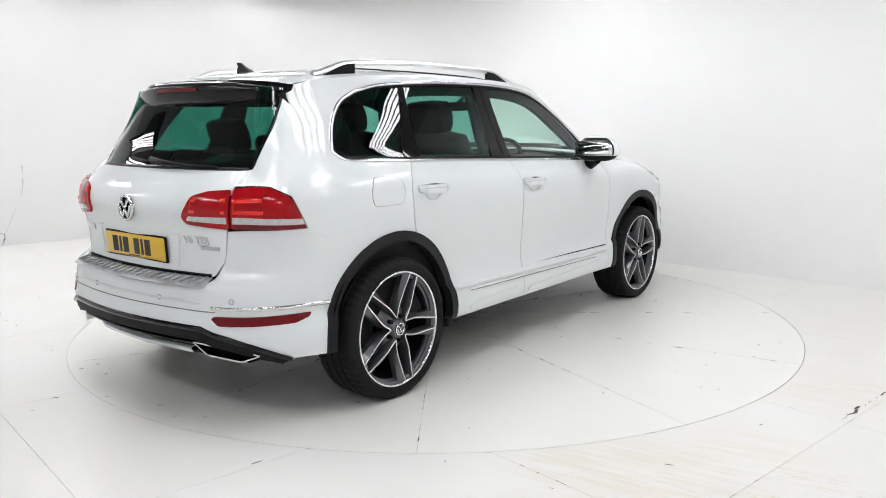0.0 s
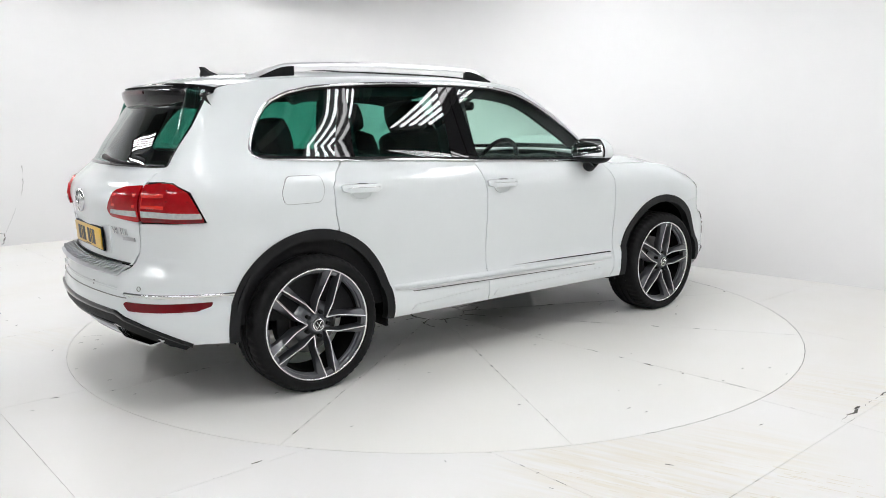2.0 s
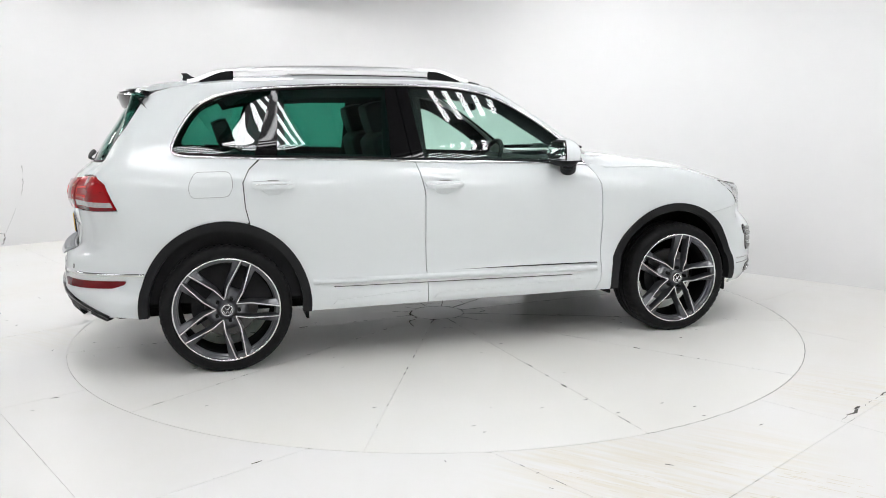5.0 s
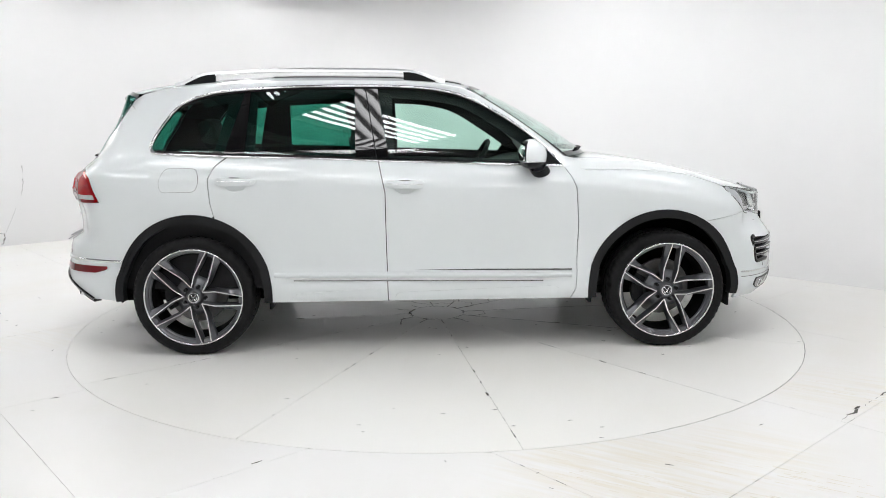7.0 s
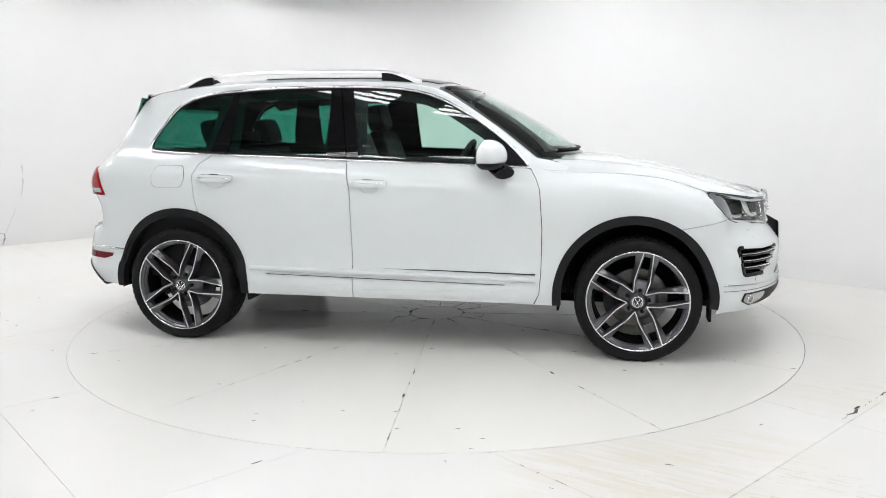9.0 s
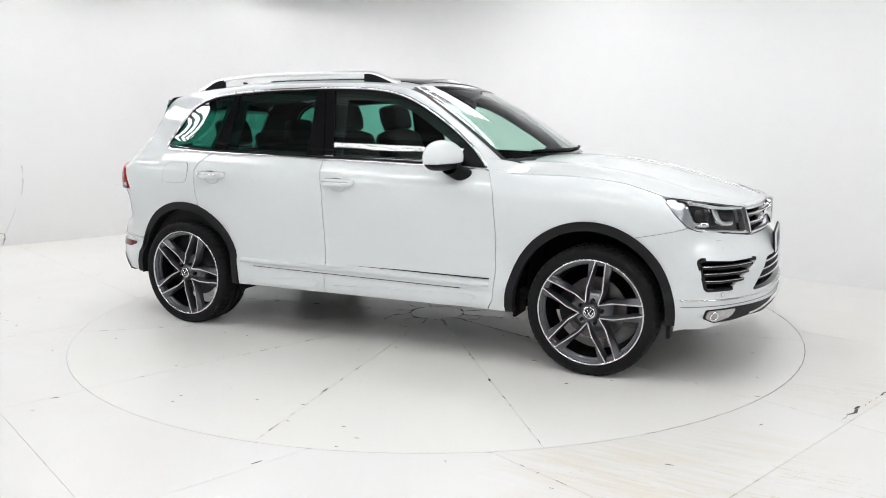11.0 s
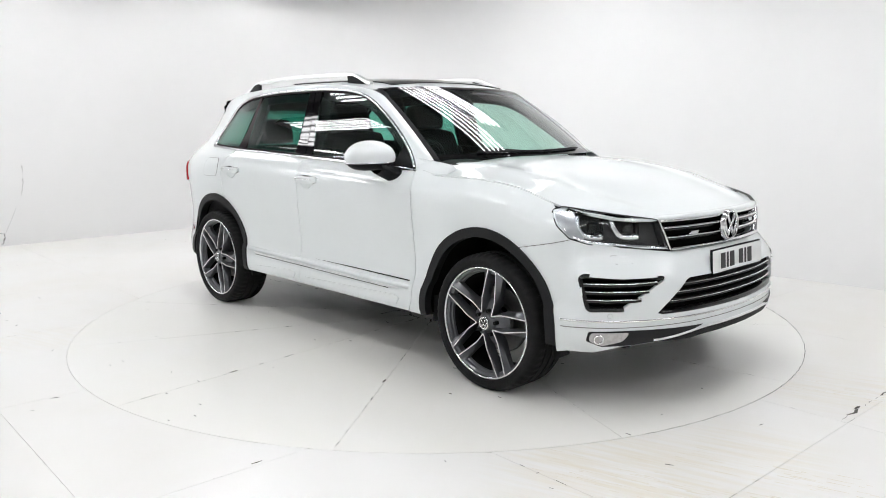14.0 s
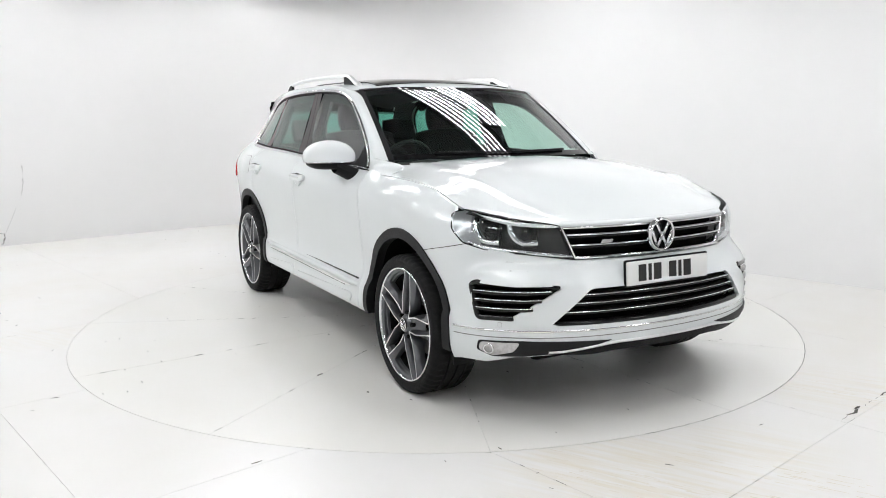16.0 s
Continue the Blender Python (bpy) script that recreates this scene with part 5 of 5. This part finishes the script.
def build_marks():
    rng = random.Random(11)
    bm = bmesh.new()
    spots = []
    for k in range(150):
        x, y = rng.uniform(-5, 4.5), rng.uniform(-4, 5)
        if math.hypot(x, y) > RADIUS + .05 and (Vector((x, y, 0)).dot(U) < 2.9) and Vector((x, y, 0)).dot(N) > -5.6:
            spots.append((x, y, .003 + .005 * rng.random(), rng.random() * 3))
    spots += [(-.76, -2.56, .011, .69), (2.06, -2.0, .015, .72), (-1.98, -1.75, .010, .45), (2.28, -1.83, .008, .72), (.95, -2.62, .009, -.4)]
    for x, y, sz, a in spots:
        m = Matrix.Translation((x, y, .0014)) @ Matrix.Rotation(a, 4, "Z")
        bm.faces.new([bm.verts.new(m @ Vector((p, q * .8, 0))) for p, q in chip(rng, sz)])
    bmesh.ops.recalc_face_normals(bm, faces=bm.faces)
    ob = part("floor_marks", bm, GRIME, None, flat=True)
    tagged(ob, "small dark chips and specks on the white floor", "floor marks", kind="stuff")
    # fine dark stretches of the slab joints
    bm = bmesh.new()
    for i in range(-5, 4):
        for j in range(-5, 5):
            for a, b in (((i, j), (i + 1, j)), ((i, j), (i, j + 1))):
                p, q = room_xy(a[0] * SLAB, a[1] * SLAB), room_xy(b[0] * SLAB, b[1] * SLAB)
                for k in range(8):
                    e, g = p.lerp(q, k / 8), p.lerp(q, (k + 1) / 8)
                    if min(e.length, g.length) > RADIUS + .02 and max(e.dot(U), g.dot(U)) < 2.9 and e.dot(N) > -5.7:
                        broken(bm, e.x, e.y, g.x, g.y, .0036, .16, rng)
    rim = [((RADIUS + .0015) * math.cos(a), (RADIUS + .0015) * math.sin(a)) for a in np.linspace(radians(-68), radians(75), 160)]
    crack(bm, rim, .0042, rng, .0012)
    p = room_xy(.10, 2 * SLAB - .035)
    for e, g, w in ((.0, .13, .016), (.0, -.08, .006), (.19, .215, .010), (.25, .29, .010), (.33, .36, .009), (.40, .52, .008)):
        crack(bm, [(p.x + U.x * e, p.y + U.y * e), (p.x + U.x * g, p.y + U.y * g)], w, rng, .0017)
    tagged(part("joint_dirt", bm, CRACK, None, flat=True), "dark dirt in the joints of the white floor", "floor marks", kind="stuff")
    # thin streaks of worn paint left by tyres
    bm = bmesh.new()
    for x0, y0, a, n, w in ((.42, -2.56, -30, 80, .26), (1.02, -2.5, -31, 60, .22), (1.85, -1.62, -33, 45, .30)):
        m = Matrix.Translation((x0, y0, .0009)) @ Matrix.Rotation(radians(a), 4, "Z")
        for k in range(n):
            c, d = rng.random() * .9, (rng.random() - .5) * w
            e, g = .02 + .10 * rng.random() ** 2, .0012 + .0025 * rng.random()
            bm.faces.new([bm.verts.new(m @ Vector(v)) for v in ((c, d - g, 0), (c + e, d - g * .4, 0), (c + e, d + g * .5, 0), (c, d + g, 0))])
    bmesh.ops.recalc_face_normals(bm, faces=bm.faces)
    tagged(part("tyre_tracks", bm, SMUDGE, None, flat=True), "faint yellowish tyre streaks on the white floor", "tyre tracks", kind="stuff")
    # a broken corner low on the white wall, with a hairline running up from it
    bm = bmesh.new()
    wall = Matrix.Translation(room_xy(0, -5.867)) @ Matrix(((U.x, 0, -N.x, 0), (U.y, 0, -N.y, 0), (0, 1, 0, 0), (0, 0, 0, 1)))
    crack(bm, [(-1.595, .02), (-1.58, .08), (-1.562, .146)], .022, rng, 0, wall, .02)
    crack(bm, [(-1.75, .152), (-1.64, .153), (-1.562, .146)], .012, rng, 0, wall, .02)
    for pts, w in (([(-1.56, .15), (-1.485, .297), (-1.42, .44)], .0035), ([(-1.36, .585), (-1.335, .66)], .006), ([(-1.328, .68), (-1.325, .78)], .012), ([(-1.322, .84), (-1.317, .935)], .008)):
        crack(bm, pts, w, rng, 0, wall, .02)
    tagged(part("wall_crack", bm, CRACK, None, flat=True), "dark hairline crack and chip in the white wall", "wall crack")


def build_lights():
    first, z = None, 3.3
    # row 5.3 and the banks at u -5.2 and -4.6 are added as fill
    rows = [(.0, (-5.2, -2.4, .85)), (-.85, (1.45,)), (2.4, (-4.6, -2.45, -.35, 1.3)), (5.3, (-5.0, -2.6, -.6, 1.2)), (-2.5, (-2.4, -.6)), (-4.4, (-5.8, -3.6, -1.4, .9))]
    for n, columns in rows:
        for u in columns:
            p = room_xy(u, n)
            at = pose(p.x, p.y, z, 0, 0, TURN)
            if first is None:
                first = thing("light_bank", "hanging bank of five bright fluorescent tubes", "ceiling light", "light banks over the turntable", at=at)
                bm = block((-.34, -.98, .05), (.34, .98, .09))
                for lo, hi in (((-.36, -1.0, -.075), (-.34, 1.0, .09)), ((.34, -1.0, -.075), (.36, 1.0, .09)), ((-.34, -1.0, -.075), (.34, -.98, .09)), ((-.34, .98, -.075), (.34, 1.0, .09))):
                    box(bm, lo, hi)
                part("lamp_housing", bm, HOUSING, first, flat=True)
                for q in range(5):
                    part("tube", pipe([(-.24 + .12 * q, -.93, 0), (-.24 + .12 * q, .93, 0)], .024, 8), TUBE, first)
                for a, b in ((-.25, -.6), (.25, -.6), (-.25, .6), (.25, .6)):
                    part("hanger", pipe([(a, b, .09), (a, b, HIGH - z)], .004, 5), STEEL, first)
            else:
                copy_thing(first, at)


# ---------------------------------------------------------------- build
floor_ob = build_studio()
build_lights()
car = build_car()
turntable = build_turntable()
build_marks()
build_slabs(floor_ob)


HEADING = [(0, 51.36), (1, 44.29), (2, 37.21), (3, 30.14), (4, 23.11), (6.5, 5.53), (8, -4.99), (9, -11.99), (11.5, -29.33), (12.5, -36.41), (13.5, -43.5), (14.5, -50.65), (16, -61.32)]


def motions():
    walk(car, [(t, pose(0, 0, .002, 0, 0, a)) for t, a in HEADING])
    walk(turntable, [(t, pose(0, 0, 0, 0, 0, a)) for t, a in HEADING])


motions()
